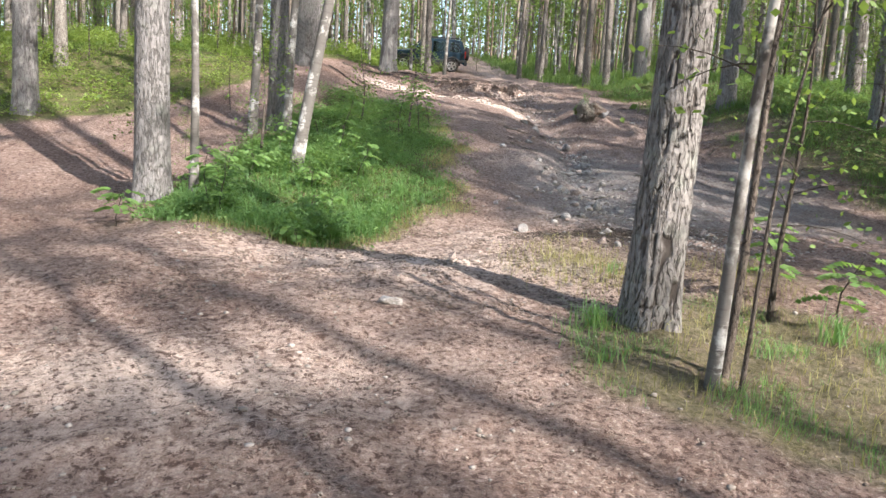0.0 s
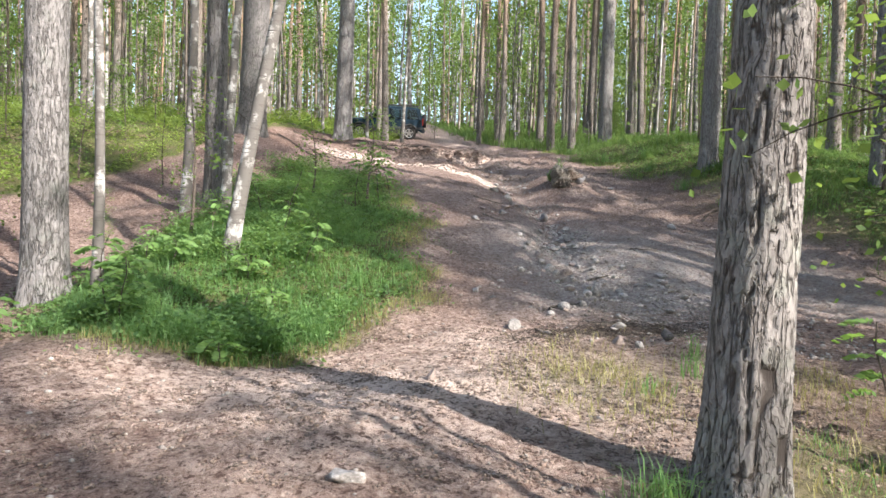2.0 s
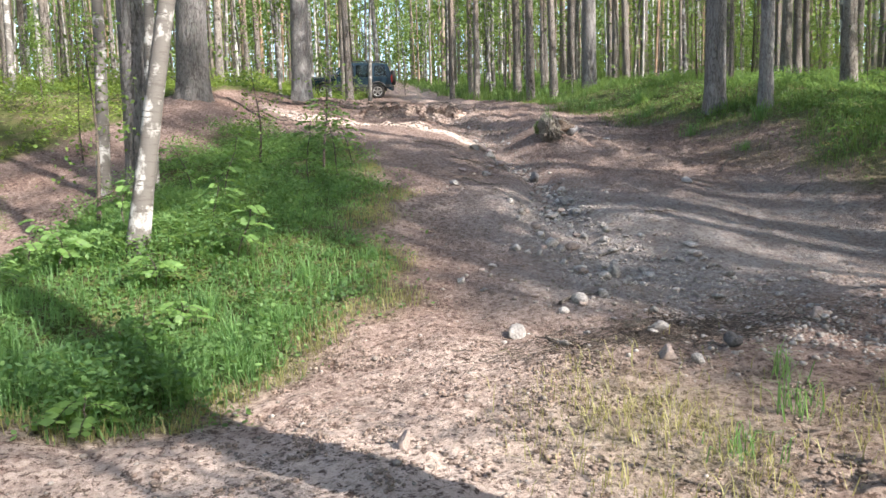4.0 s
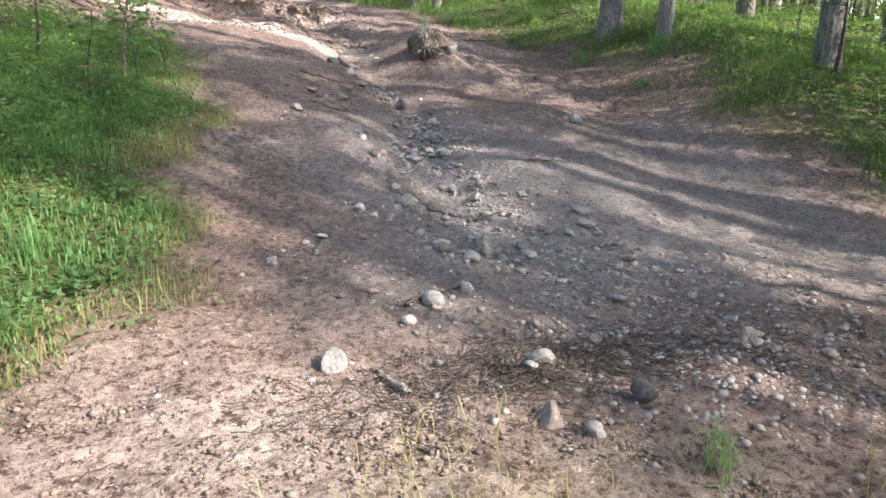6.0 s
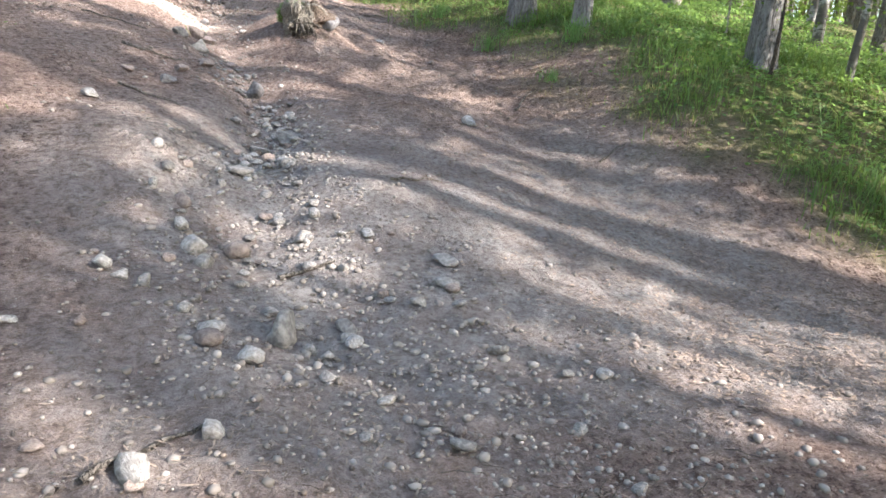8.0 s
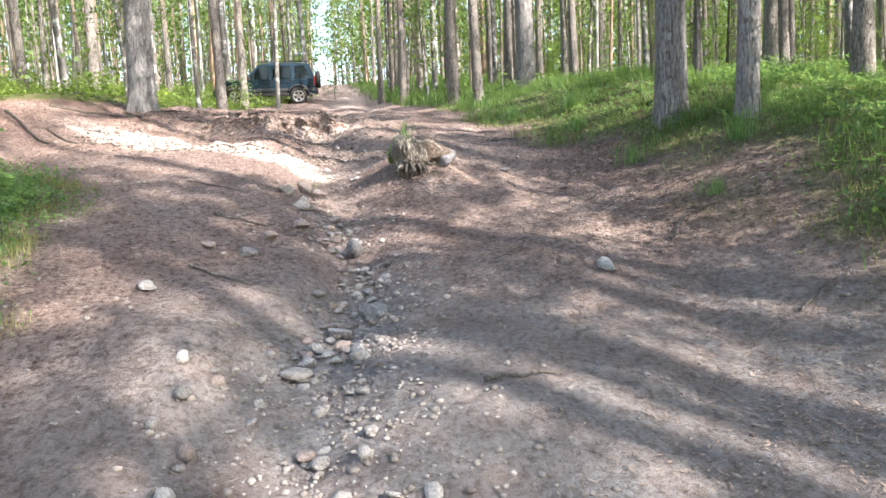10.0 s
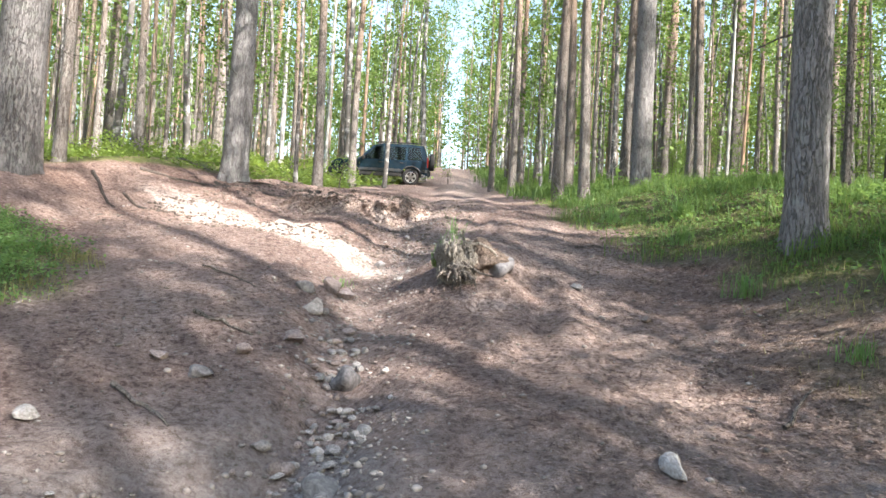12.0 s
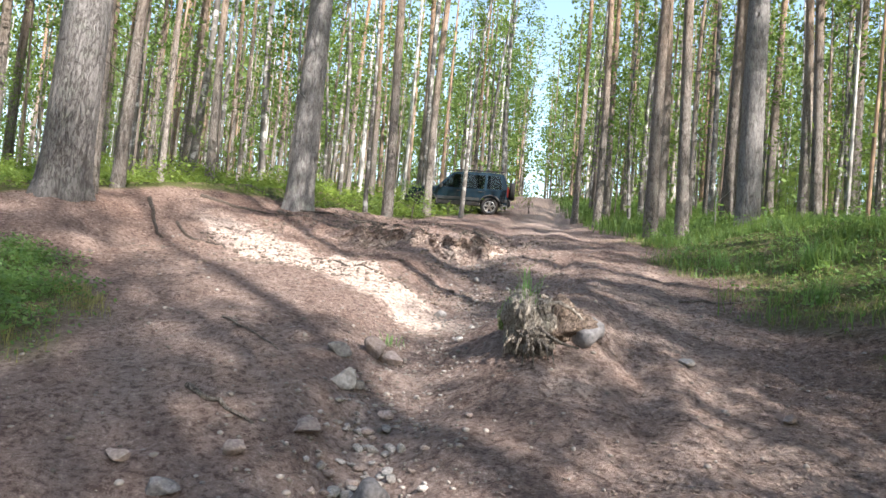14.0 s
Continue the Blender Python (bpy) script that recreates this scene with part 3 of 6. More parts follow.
def pine_crown(line, h, start, spread, seed, clumps=26):
    """Boughs and bunches of needles; gives the boughs and the needles apart."""
    r = np.random.default_rng(seed)
    wood, at, along = [], [], []
    for k in range(clumps):
        q = start + (0.99 - start) * (k + r.uniform(0, 1)) / clumps
        p = np.array([np.interp(q * h, line[:, 2], line[:, c]) for c in range(3)])
        a, reach = r.uniform(0, 2 * np.pi), spread * (1.05 - 0.75 * (q - start) / (1 - start)) * r.uniform(0.5, 1.0)
        d = np.array([np.cos(a), np.sin(a), r.uniform(-0.05, 0.55)])
        s = np.linspace(0, 1, 4)[:, None]
        bough = p + d * reach * s + np.array([0, 0, 0.25 * reach]) * s ** 2
        wood.append(tube(bough, np.linspace(0.035, 0.008, 4) * (0.6 + 0.4 * reach), 4))
        m = int(5 + 5 * reach)
        t = r.uniform(0.35, 1.05, m)[:, None]
        c = p + d * reach * t + np.array([0, 0, 0.25 * reach]) * t ** 2 + r.normal(size=(m, 3)) * (0.20, 0.20, 0.10)
        for _ in range(7):
            at.append(c + r.normal(size=c.shape) * 0.07)
            along.append(unit(any_way(m, r) + (0, 0, 0.35)) * r.uniform(0.16, 0.34, (m, 1)))
    at, along = np.concatenate(at), np.concatenate(along)
    across = unit(np.cross(along, any_way(len(at), r))) * r.uniform(0.018, 0.036, (len(at), 1))
    v, f = leaves(at, along, across)
    tone = np.repeat(r.uniform(0, 1, len(at)), 4)
    return joined(wood), (v, f, tone)


def leafy_crown(line, h, start, spread, seed, limbs=20, each=55, size=0.07):
    """Thin limbs with many small drooping leaves, in loose sprays with gaps."""
    r = np.random.default_rng(seed)
    wood, at = [], []
    for k in range(limbs):
        q = start + (0.98 - start) * (k + r.uniform(0, 1)) / limbs
        p = np.array([np.interp(q * h, line[:, 2], line[:, c]) for c in range(3)])
        a, reach = r.uniform(0, 2 * np.pi), spread * (1.1 - 0.7 * (q - start) / (1 - start)) * r.uniform(0.45, 1.0)
        d = np.array([np.cos(a), np.sin(a), r.uniform(0.1, 0.7)])
        s = np.linspace(0, 1, 5)[:, None]
        limb = p + d * reach * s - np.array([0, 0, 0.35 * reach]) * s ** 2
        wood.append(tube(limb, np.linspace(0.007, 0.002, 5) * (0.5 + 0.6 * reach), 4))
        t = r.uniform(0.25, 1.08, each)[:, None] ** 0.8
        c = p + d * reach * t - np.array([0, 0, 0.35 * reach]) * t ** 2
        at.append(c + r.normal(size=(each, 3)) * (0.16 * reach + 0.05) * (1, 1, 0.7))
    at = np.concatenate(at)
    n = len(at)
    along = unit(any_way(n, r) * (1, 1, 0.5) + (0, 0, -0.25)) * r.uniform(0.7, 1.25, (n, 1)) * size
    across = unit(np.cross(along, any_way(n, r))) * r.uniform(0.28, 0.4, (n, 1)) * size
    v, f = leaves(at, along, across)
    return joined(wood), (v, f, np.repeat(r.uniform(0, 1, n), 4))


def stubs(line, radius, lo, hi, n, seed):
    """Dead snapped twigs on the bare part of a stem."""
    r = np.random.default_rng(seed)
    out = []
    for _ in range(n):
        z = r.uniform(lo, hi)
        p = np.array([np.interp(z, line[:, 2], line[:, c]) for c in range(3)])
        a, L = r.uniform(0, 2 * np.pi), r.uniform(0.2, 0.9)
        d = np.array([np.cos(a), np.sin(a), r.uniform(-0.35, 0.4)])
        out.append(tube([p, p + d * L * 0.5, p + d * L + (0, 0, -0.06)], [0.013, 0.009, 0.004], 4))
    return out


def make_tree(kind, h, r0, lean, seed, label, bend=0.2, start=0.58, spread=2.0, sides=12, old=False, clumps=26, group="", leaf_size=0.07, each=55, limbs=20, bark=None, rugged=1.0):
    """A standing tree: an Empty at its foot over stem, dead twigs and crown."""
    thing = tagged(new(kind), label, "tree", group)
    line = stem_line(h, lean, seed, bend)
    if old:
        v, f, plates = old_pine_stem(h, r0, lean, seed, rugged=rugged, sides=sides, ring=2.4 / sides)
        line = np.stack([lean[0] * line[:, 2], lean[1] * line[:, 2], line[:, 2]], 1)
        stem = mesh_np("trunk", v, f, plates)
    else:
        z = np.clip(line[:, 2], 0, h)
        v, f = tube(line, r0 * (1 - 0.85 * z / h) * (1 + 0.28 * np.exp(-z / 0.3)), sides)
        stem = mesh_np("trunk", v, f)
    is_pine = "pine" in kind
    piece("trunk", shaded(stem, bark or (PINE_OLD if old else PINE if is_pine else BIRCH)), thing)
    if is_pine:
        bits = stubs(line, r0, 1.6, h * start, 9, seed)
        tagged(piece("dead_wood", shaded(mesh_np("dead_wood", *joined(bits)), TWIG), thing), kind="stuff")
        wood, leaf = pine_crown(line, h, start, spread, seed, clumps)
        mat = NEEDLES
    else:
        wood, leaf = leafy_crown(line, h, start, spread, seed, limbs, each, leaf_size)
        mat = BIRCH_LEAF
    tagged(piece("bough", shaded(mesh_np("bough", *wood), TWIG), thing), kind="stuff")
    piece("crown", shaded(mesh_np("crown", leaf[0], leaf[1], leaf[2]), mat, False), thing)
    return thing


def stand(x, y, turn=0.0, size=1.0, sink=0.03):
    return Matrix.Translation((x, y, float(height(x, y)) - sink)) @ Matrix.Rotation(turn, 4, "Z") @ Matrix.Scale(size, 4)


# the thick pines beside the trail
OLD = [  # x, y, height, radius, lean x, lean y
    (1.45, 4.62, 19, 0.180, 0.040, 0.01, "thick grey pine with cracked bark in a grass tuft"),
    (-3.78, 8.74, 19, 0.215, 0.0, 0.0, "thick grey pine with flaking bark at the mound's edge"),
    (-8.2, 13.3, 20, 0.22, 0.01, 0.0, "grey pine with a pale worn foot beside bilberries"),
    (6.04, 15.30, 20, 0.178, 0.008, 0.0, "straight dark grey pine on the grassy verge"),
    (6.53, 14.50, 19, 0.108, 0.012, 0.0, "slender straight grey pine on the grassy verge"),
    (-3.9, 18.3, 21, 0.33, 0.025, 0.0, "very thick old pine dappled with sun on the bare rise"),
    (-2.1, 22.3, 20, 0.255, 0.01, 0.0, "thick pale pine with spreading roots above the scarp"),
    (6.40, 24.0, 20, 0.225, 0.0, 0.0, "straight dark pine standing in the verge grass"),
    (7.67, 12.45, 18, 0.15, 0.0, 0.0, "grey pine standing among low undergrowth"),
    (-3.25, 12.95, 17, 0.18, 0.0, 0.0, "grey pine close behind the clump of birches"),
]
for k, (x, y, h, r0, lx, ly, label) in enumerate(OLD):
    t = make_tree("pine_tree", h, r0, (lx, ly), 40 + k, label, old=True, sides=88 if y < 10 else 56, bark=PINE_PALE if k else PINE_OLD, rugged=1.0 if k == 0 else 0.75, start=0.5, spread=2.6, clumps=30, group="thick pines along the trail")
    t.matrix_basis = stand(x, y)

# birches near the trail
BIRCHES = [  # x, y, height, radius, lean x, lean y
    (1.52, 3.62, 7.5, 0.036, 0.075, 0.02),
    (-3.20, 8.60, 8.5, 0.055, 0.01, 0.02),
    (-2.05, 9.22, 10.5, 0.085, 0.15, 0.04),
    (-3.62, 12.6, 11.0, 0.085, 0.03, 0.0),
    (-2.98, 12.55, 11.0, 0.080, 0.05, 0.0),
    (-1.5, 24.6, 9.0, 0.055, -0.03, 0.0),
    (-0.40, 31.0, 10.0, 0.075, 0.05, 0.0),
]
for k, (x, y, h, r0, lx, ly) in enumerate(BIRCHES):
    t = make_tree("birch_tree", h, r0, (lx, ly), 80 + k, "slender birch with white and black bark", bend=0.18, start=0.42, spread=1.1, limbs=16, each=60, group="birches by the trail", bark=BIRCH_YOUNG if k == 0 else None)
    t.matrix_basis = stand(x, y)

# bare dark saplings that lean together with the near birch
for k, (x, y, h, r0, lx, ly) in enumerate([(1.63, 3.74, 7.0, 0.024, 0.105, 0.04), (1.66, 3.58, 4.2, 0.012, 0.12, 0.02), (1.58, 3.70, 3.4, 0.010, 0.06, 0.03)]):
    t = make_tree("sapling", h, r0, (lx, ly), 95 + k, "thin dark sapling leaning beside a birch", bend=0.25, start=0.45, spread=0.8, limbs=9, each=22, group="thin saplings", bark=TWIG)
    t.matrix_basis = stand(x, y)

# slender pines that can be told apart
KNOWN = [  # x, y, size, kind of stem
    (5.05, 23.0, 1.0, 1), (6.55, 26.5, 1.1, 2), (8.6, 28.0, 1.0, 0), (8.0, 25.2, 1.0, 1), (4.62, 24.2, 0.98, 0), (3.75, 30.0, 1.0, 4), (3.1, 33.0, 0.95, 1), (-0.9, 24.3, 1.0, 1), (-1.35, 30.3, 0.95, 0),
    (-4.05, 19.0, 0.85, 0), (-4.25, 19.9, 0.9, 1), (-4.9, 22.0, 0.85, 3), (-6.0, 21.0, 0.8, 1), (9.5, 16.6, 0.85, 2), (7.7, 17.9, 0.8, 3), (-5.6, 25.0, 0.9, 4), (4.2, 35.0, 0.9, 0), (5.6, 31.2, 1.0, 2)]
# an unseen birch added by the trail's start to cast shade on bare soil
make_tree("birch_tree", 8.6, 0.07, (0.01, 0.0), 171, "unseen leafy birch added beside the start of the trail for shade", bend=0.2, start=0.5, spread=1.3, limbs=22, each=60, group="birches by the trail").matrix_basis = stand(6.7, -1.2)
PROTO = [make_tree("pine_tree", h, r0, (lx, ly), 120 + k, "tall slender pine with a bare stem and a high crown", bend=0.3, start=st, spread=1.7, group="slender pines of the wood", sides=9, clumps=12)
         for k, (h, r0, lx, ly, st) in enumerate([(19, 0.135, 0.01, 0.0, 0.55), (17, 0.115, -0.01, 0.01, 0.52), (20, 0.15, 0.0, -0.01, 0.6), (15, 0.075, 0.015, 0.0, 0.45), (18, 0.12, -0.015, 0.0, 0.5)])]
BIRCH_PROTO = [make_tree("birch_tree", h, r0, (lx, 0), 140 + k, "slender young birch with light green leaves", bend=0.35, start=st, spread=1.5, limbs=24, each=75, leaf_size=0.09, sides=8, group="young birches of the wood")
               for k, (h, r0, lx, st) in enumerate([(11, 0.07, 0.03, 0.28), (13, 0.08, -0.03, 0.4), (8, 0.05, 0.02, 0.18)])]
used = set()


def plant(kinds, k, x, y, turn, size):
    p = kinds[k % len(kinds)]
    m = stand(x, y, turn, size)
    if p.name in used:
        return copy_thing(p, m)
    used.add(p.name)
    p.matrix_basis = m
    return p


# leafy birches that close in over the upper track
for k, y in enumerate((38.5, 42.0, 46.0, 50.5, 55.0, 60.0, 66.0)):
    plant(BIRCH_PROTO, k, float(road_x(y)) + (2.2 + 0.4 * math.sin(2.3 * k)) * (1 if k % 2 else -1), y, 1.9 * k, 1.15 + 0.2 * math.sin(1.7 * k))
for k, (x, y, s) in enumerate([(0.0, 39.8, 1.2), (4.9, 33.6, 1.15), (5.6, 37.2, 1.3), (-3.4, 38.8, 1.3), (-5.8, 33.0, 1.2), (7.0, 31.0, 1.2), (-8.0, 28.0, 1.1), (9.5, 28.5, 1.1), (-3.6, 28.6, 0.9)]):
    plant(BIRCH_PROTO, k + 1, x, y, 2.7 * k, s)
for k, (x, y, s, stem) in enumerate(KNOWN):
    plant(PROTO, stem, x, y, 1.7 * k, s)
# leafy growth at the far end of the track
for k, (x, y, s) in enumerate([(-1.8, 70.0, 1.35), (4.1, 74.0, 1.4), (3.4, 60.0, 1.15), (-2.6, 82.0, 1.4)]):
    plant(BIRCH_PROTO, k, x, y, 2.9 * k, s)


# dense wood edge added mostly out of view, sunward, to shade the bare slope
for k, (x, y, s) in enumerate([(8.8, 5.9, 1.0), (11.4, 3.5, 1.1), (12.0, 2.6, 1.15), (13.9, 1.6, 1.0), (15.8, -1.8, 1.1), (15.5, 6.5, 1.1), (9.0, 7.5, 1.2), (11.0, 5.8, 1.15), (9.8, 7.2, 1.1), (16.5, 6.0, 1.2), (11.6, 3.6, 1.2), (9.0, 2.5, 1.1), (11.0, 0.8, 1.1), (12.6, -0.5, 1.1), (14.5, -2.1, 1.2), (12.2, -8.6, 1.0), (14.2, -12.0, 1.1), (10.2, -5.4, 0.9), (9.0, -8.6, 1.0), (16.0, -12.8, 1.1), (13.2, -6.6, 0.9), (10.3, 0.3, 0.95), (11.9, -1.1, 1.05), (13.7, -2.8, 1.1)]):
    plant(BIRCH_PROTO if k % 3 == 0 else PROTO, k // 3 if k % 3 == 0 else k, x, y, 2.1 * k, s)
plant(PROTO, 1, 10.2, 2.5, 0.7, 1.0)
plant(BIRCH_PROTO, 0, 9.4, 5.4, 0.0, 0.9)
for k, (x, y, s) in enumerate([(10.6, 13.0, 1.0), (12.2, 12.4, 1.1), (10.8, 14.6, 0.95)]):
    plant(BIRCH_PROTO, k % 2, x, y, 1.4 * k, s)
for k, (x, y, s) in enumerate([(8.5, 9.0, 0.85), (9.0, 9.5, 0.95), (8.6, 10.6, 0.85), (9.3, 11.0, 0.9), (10.2, 8.4, 1.0), (8.4, 11.9, 0.8)]):
    plant(BIRCH_PROTO[2:], 0, x, y, 2.3 * k, s)


def open_ground(x, y):
    """Where no tree of the wood may stand: trails, the mound, the road, the parked car."""
    road = np.abs(x - road_x(y)) < np.interp(y, [20, 45, 60, 80, 110], [2.3, 2.1, 1.7, 1.3, 0.9])
    trail = (x > -7.5) & (x < 5.4) & (y < 23) & (y > -1.5)
    verge = (x >= 5.4) & (x < 8.6) & (y < 24) & (y > 2)
    car = (x > -6) & (x < 1.8) & (y > 24) & (y < 39)
    leftway = (x > -11) & (x < -2) & (y > 2) & (y < 12.3)
    mouth = (np.abs(x) < 4.0) & (y <= -1.5) & (y > -4)
    return (road & (y > -4)) | trail | verge | car | leftway | mouth


# the leafy lower storey between the pines
UNDER_PROTO = [make_tree("sapling", h, 0.02 + 0.004 * h, (lx, 0.0), 180 + k, "leafy young tree in the shade of the pines", bend=0.2, start=0.08, spread=sp, limbs=24, each=52, sides=5, leaf_size=0.085, group="leafy lower storey", bark=TWIG)
               for k, (h, lx, sp) in enumerate([(5.2, 0.02, 1.5), (3.6, -0.03, 1.1), (7.0, 0.01, 1.7)])]
for k, (x, y, s) in enumerate([(-9.0, 17.2, 0.45), (-6.3, 16.9, 0.5), (-11.2, 19.0, 0.6), (-7.6, 20.2, 0.6), (-5.4, 18.6, 0.4), (-9.8, 14.6, 0.35), (-12.5, 16.0, 0.5), (-7.0, 14.8, 0.3), (-4.6, 14.4, 0.42), (-4.3, 11.2, 0.36)]):
    plant(UNDER_PROTO, k, x, y, 1.3 * k, s)
r_low = np.random.default_rng(91)
low_spots = []
while len(low_spots) < 105:
    right = len(low_spots) % 5 < 4
    x, y = (r_low.uniform(8.5, 26), r_low.uniform(17, 50)) if right else (r_low.uniform(-24, -5.5), r_low.uniform(24, 50))
    if (right and x - road_x(y) < 6.0) or min([(x - a) ** 2 + (y - b) ** 2 for a, b in low_spots] + [99]) < 1.2:
        continue
    low_spots.append((x, y))
    plant(UNDER_PROTO, len(low_spots), x, y, r_low.uniform(0, 6.28), r_low.uniform(0.7, 1.25))


r_wood = np.random.default_rng(21)
spots = [(a[0], a[1]) for a in OLD] + [(a[0], a[1]) for a in KNOWN]
count_pine, count_birch, far = 0, 0, []
for _ in range(12000):
    d = r_wood.uniform(0, 1)
    x, y = r_wood.uniform(-62, 62), r_wood.uniform(-26, 105)
    if open_ground(x, y) or (y < 8 and abs(x) > 24):
        continue
    if min((x - a) ** 2 + (y - b) ** 2 for a, b in spots) < (1.7 if y < 40 else 2.2) ** 2:
        continue
    across_sun = 0.669 * x + 0.743 * y
    if x > 6.5 and y < 22 and (2.2 < across_sun < 7.2 or 8.5 < across_sun < 9.7 or 11.6 < across_sun < 14.9):
        continue
    if y < 10 and not (x > 7 and 7.2 <= across_sun <= 19) and r_wood.uniform() < 0.66:
        continue
    spots.append((x, y))
    turn, size = r_wood.uniform(0, 6.28), r_wood.uniform(0.72, 1.12)
    near = y < 44 and abs(x) < 30
    shade_side = x > 7 and y < 10
    if near and r_wood.uniform() < 0.34 and (y > 14 or shade_side) and count_birch < 120:
        plant(BIRCH_PROTO, count_birch, x, y, turn, size)
        count_birch += 1
    elif near and count_pine < 280:
        plant(PROTO, count_pine, x, y, turn, size)
        count_pine += 1
    else:
        far.append((x, y, turn, size))


thin = []
while len(thin) < 460:
    x, y = r_wood.uniform(-32, 40), r_wood.uniform(24, 80)
    if not open_ground(x, y) and abs(x - road_x(y)) > 3.0:
        thin.append((x, y, 0.0, r_wood.uniform(0.4, 0.75)))


def far_wood(places, slim):
    """The distant stand of pines and birches, too many to count."""
    r = np.random.default_rng(31)
    stems, kind_of, at, dark, big = [], [], [], [], []
    for x, y, turn, size in places + slim:
        is_slim = size < 0.76 and turn == 0.0
        h = 17 * size
        z0 = float(height(x, y))
        n = 5
        q = np.linspace(0, 1, n)
        lx, ly = r.normal(size=2) * 0.25
        p = np.stack([x + lx * q, y + ly * q, z0 - 0.1 + h * q], 1)
        stems.append(tube(p, (r.uniform(0.025, 0.055) if is_slim else r.uniform(0.06, 0.165)) * (1 - 0.8 * q), 6))
        kind_of.append(np.full(len(stems[-1][0]), r.uniform(0, 1)))
        leafy = r.uniform() < (0.42 if x < -4 else 0.6)
        m = 80 if is_slim else 420 if leafy else 200
        lo = 0.06 if leafy else 0.45
        t = r.uniform(lo, 1.0, m)
        ro = (1.9 if leafy else 1.5) * np.sqrt(r.uniform(0, 1, m)) * (1.15 - 0.8 * (t - lo) / (1 - lo))
        a = r.uniform(0, 6.28, m)
        knot = r.integers(0, 28, m)
        t = np.clip(t[knot] + r.normal(size=m) * 0.022, 0.03, 1.02)
        ro, a = ro[knot] + r.normal(size=m) * 0.28, a[knot] + r.normal(size=m) * 0.3
        at.append(np.stack([x + lx * t + ro * np.cos(a), y + ly * t + ro * np.sin(a), z0 + h * t], 1))
        far_off = math.hypot(x - 2, y - 8)
        big.append(np.full(m, min(1.25, 0.45 + far_off / 90)))
        dark.append(np.full(m, 0.15 if not leafy else 0.45) + r.uniform(0, 0.55, m))
    tagged(piece("far_trunks", shaded(mesh_np("far_trunks", *joined(stems), np.concatenate(kind_of)), FAR_BARK)), "distant bare trunks of a dense pine wood", "forest", kind="stuff")
    at, dark, big = np.concatenate(at), np.concatenate(dark), np.concatenate(big)[:, None]
    n = len(at)
    along = any_way(n, r) * r.uniform(0.15, 0.36, (n, 1)) * big
    across = unit(np.cross(along, any_way(n, r))) * r.uniform(0.06, 0.13, (n, 1)) * big
    v, f = leaves(at, along, across)
    tagged(piece("far_foliage", shaded(mesh_np("far_foliage", v, f, np.repeat(dark, 4)), FAR_LEAF, False)), "distant mixed green crowns of the wood", "forest", kind="stuff")


far_wood(far, thin)

# ---------------------------------------------------------------- undergrowth
def grow(name, x, y, tall, wide, mat, label, category="grass", tone_low=0.0):
    v, f = blades(x, y, height(x, y), tall, wide)
    # neighbouring tufts share their tone
    t = np.clip(0.5 + 0.32 * np.sin(1.7 * x + 2.1 * np.sin(1.3 * y)) * np.sin(1.9 * y) + rng.normal(size=len(x)) * 0.2, tone_low, 1)
    ob = piece(name, shaded(mesh_np(name, v, f, np.repeat(t, 5)), mat, False))
    return tagged(ob, label, category, kind="stuff")


def lumpy(x, y):
    """Where growth is thick and where it is thin."""
    return 0.12 + 0.88 * smooth(-0.45, 0.40, grain(1.6 * x + 31, 1.6 * y) + 0.5 * grain(4.3 * x, 4.3 * y + 17))


x, y = scatter(170000, -4.2, 0.7, 6.2, 17.2, lambda a, b: island(a, b) ** 1.5 * (0.2 + 0.8 * lumpy(a, b)))
grow("mound_grass", x, y, rng.uniform(0.04, 0.27, len(x)) * (0.25 + 0.9 * lumpy(1.7 * x, 1.7 * y)) * (1 - 0.35 * smooth(7.6, 8.6, y)) * (0.5 + 0.5 * smooth(0.1, 0.9, island(x, y))) * (1 - 0.55 * smooth(11.5, 14, y)), rng.uniform(0.0018, 0.0052, len(x)), GRASS, "lush green grass on the mound between the trails")
x, y = scatter(120000, 4.0, 10.5, 7.0, 24.0, lambda a, b: right_bank(a, b) ** 1.5 * lumpy(a, b) * (1 - 0.6 * smooth(8, 11, a)))
grow("verge_grass", x, y, rng.uniform(0.03, 0.24, len(x)) * (0.2 + 1.2 * lumpy(1.3 * x, 1.3 * y) ** 1.5), rng.uniform(0.003, 0.006, len(x)), SHADED_VERGE_GRASS, "long green grass on the verge under the pines")
x, y = scatter(60000, 1.0, 16.0, 24.0, 60.0, lambda a, b: right_bank(a, b) * lumpy(a, b) * (1 - smooth(5, 12, a - road_x(b))))
grow("far_verge_grass", x, y, rng.uniform(0.2, 0.5, len(x)), rng.uniform(0.010, 0.018, len(x)), SHADED_VERGE_GRASS, "tall green grass beside the upper track")
x, y = scatter(22000, 0.6, 4.2, 2.2, 5.8, lambda a, b: near_tuft(a, b) * smooth(0.3, 0.9, lumpy(1.5 * a, 1.5 * b)))
grow("pine_foot_grass", x, y, rng.uniform(0.02, 0.13, len(x)) * (0.3 + 0.9 * lumpy(x, y)), rng.uniform(0.0012, 0.0028, len(x)), GRASS, "grass tuft round the foot of the near pine")
x, y = scatter(26000, 0.0, 6.0, 2.2, 14.0, lambda a, b: np.maximum(0.6 * dry_patch(a, b), 0.75 * near_tuft(a, b)))
mx, my = scatter(90000, -2.6, 1.2, 6.2, 15.5, lambda a, b: 0.8 * smooth(0.05, 0.3, island(a, b)) * (1 - smooth(0.45, 0.85, island(a, b))) * lumpy(a, b))
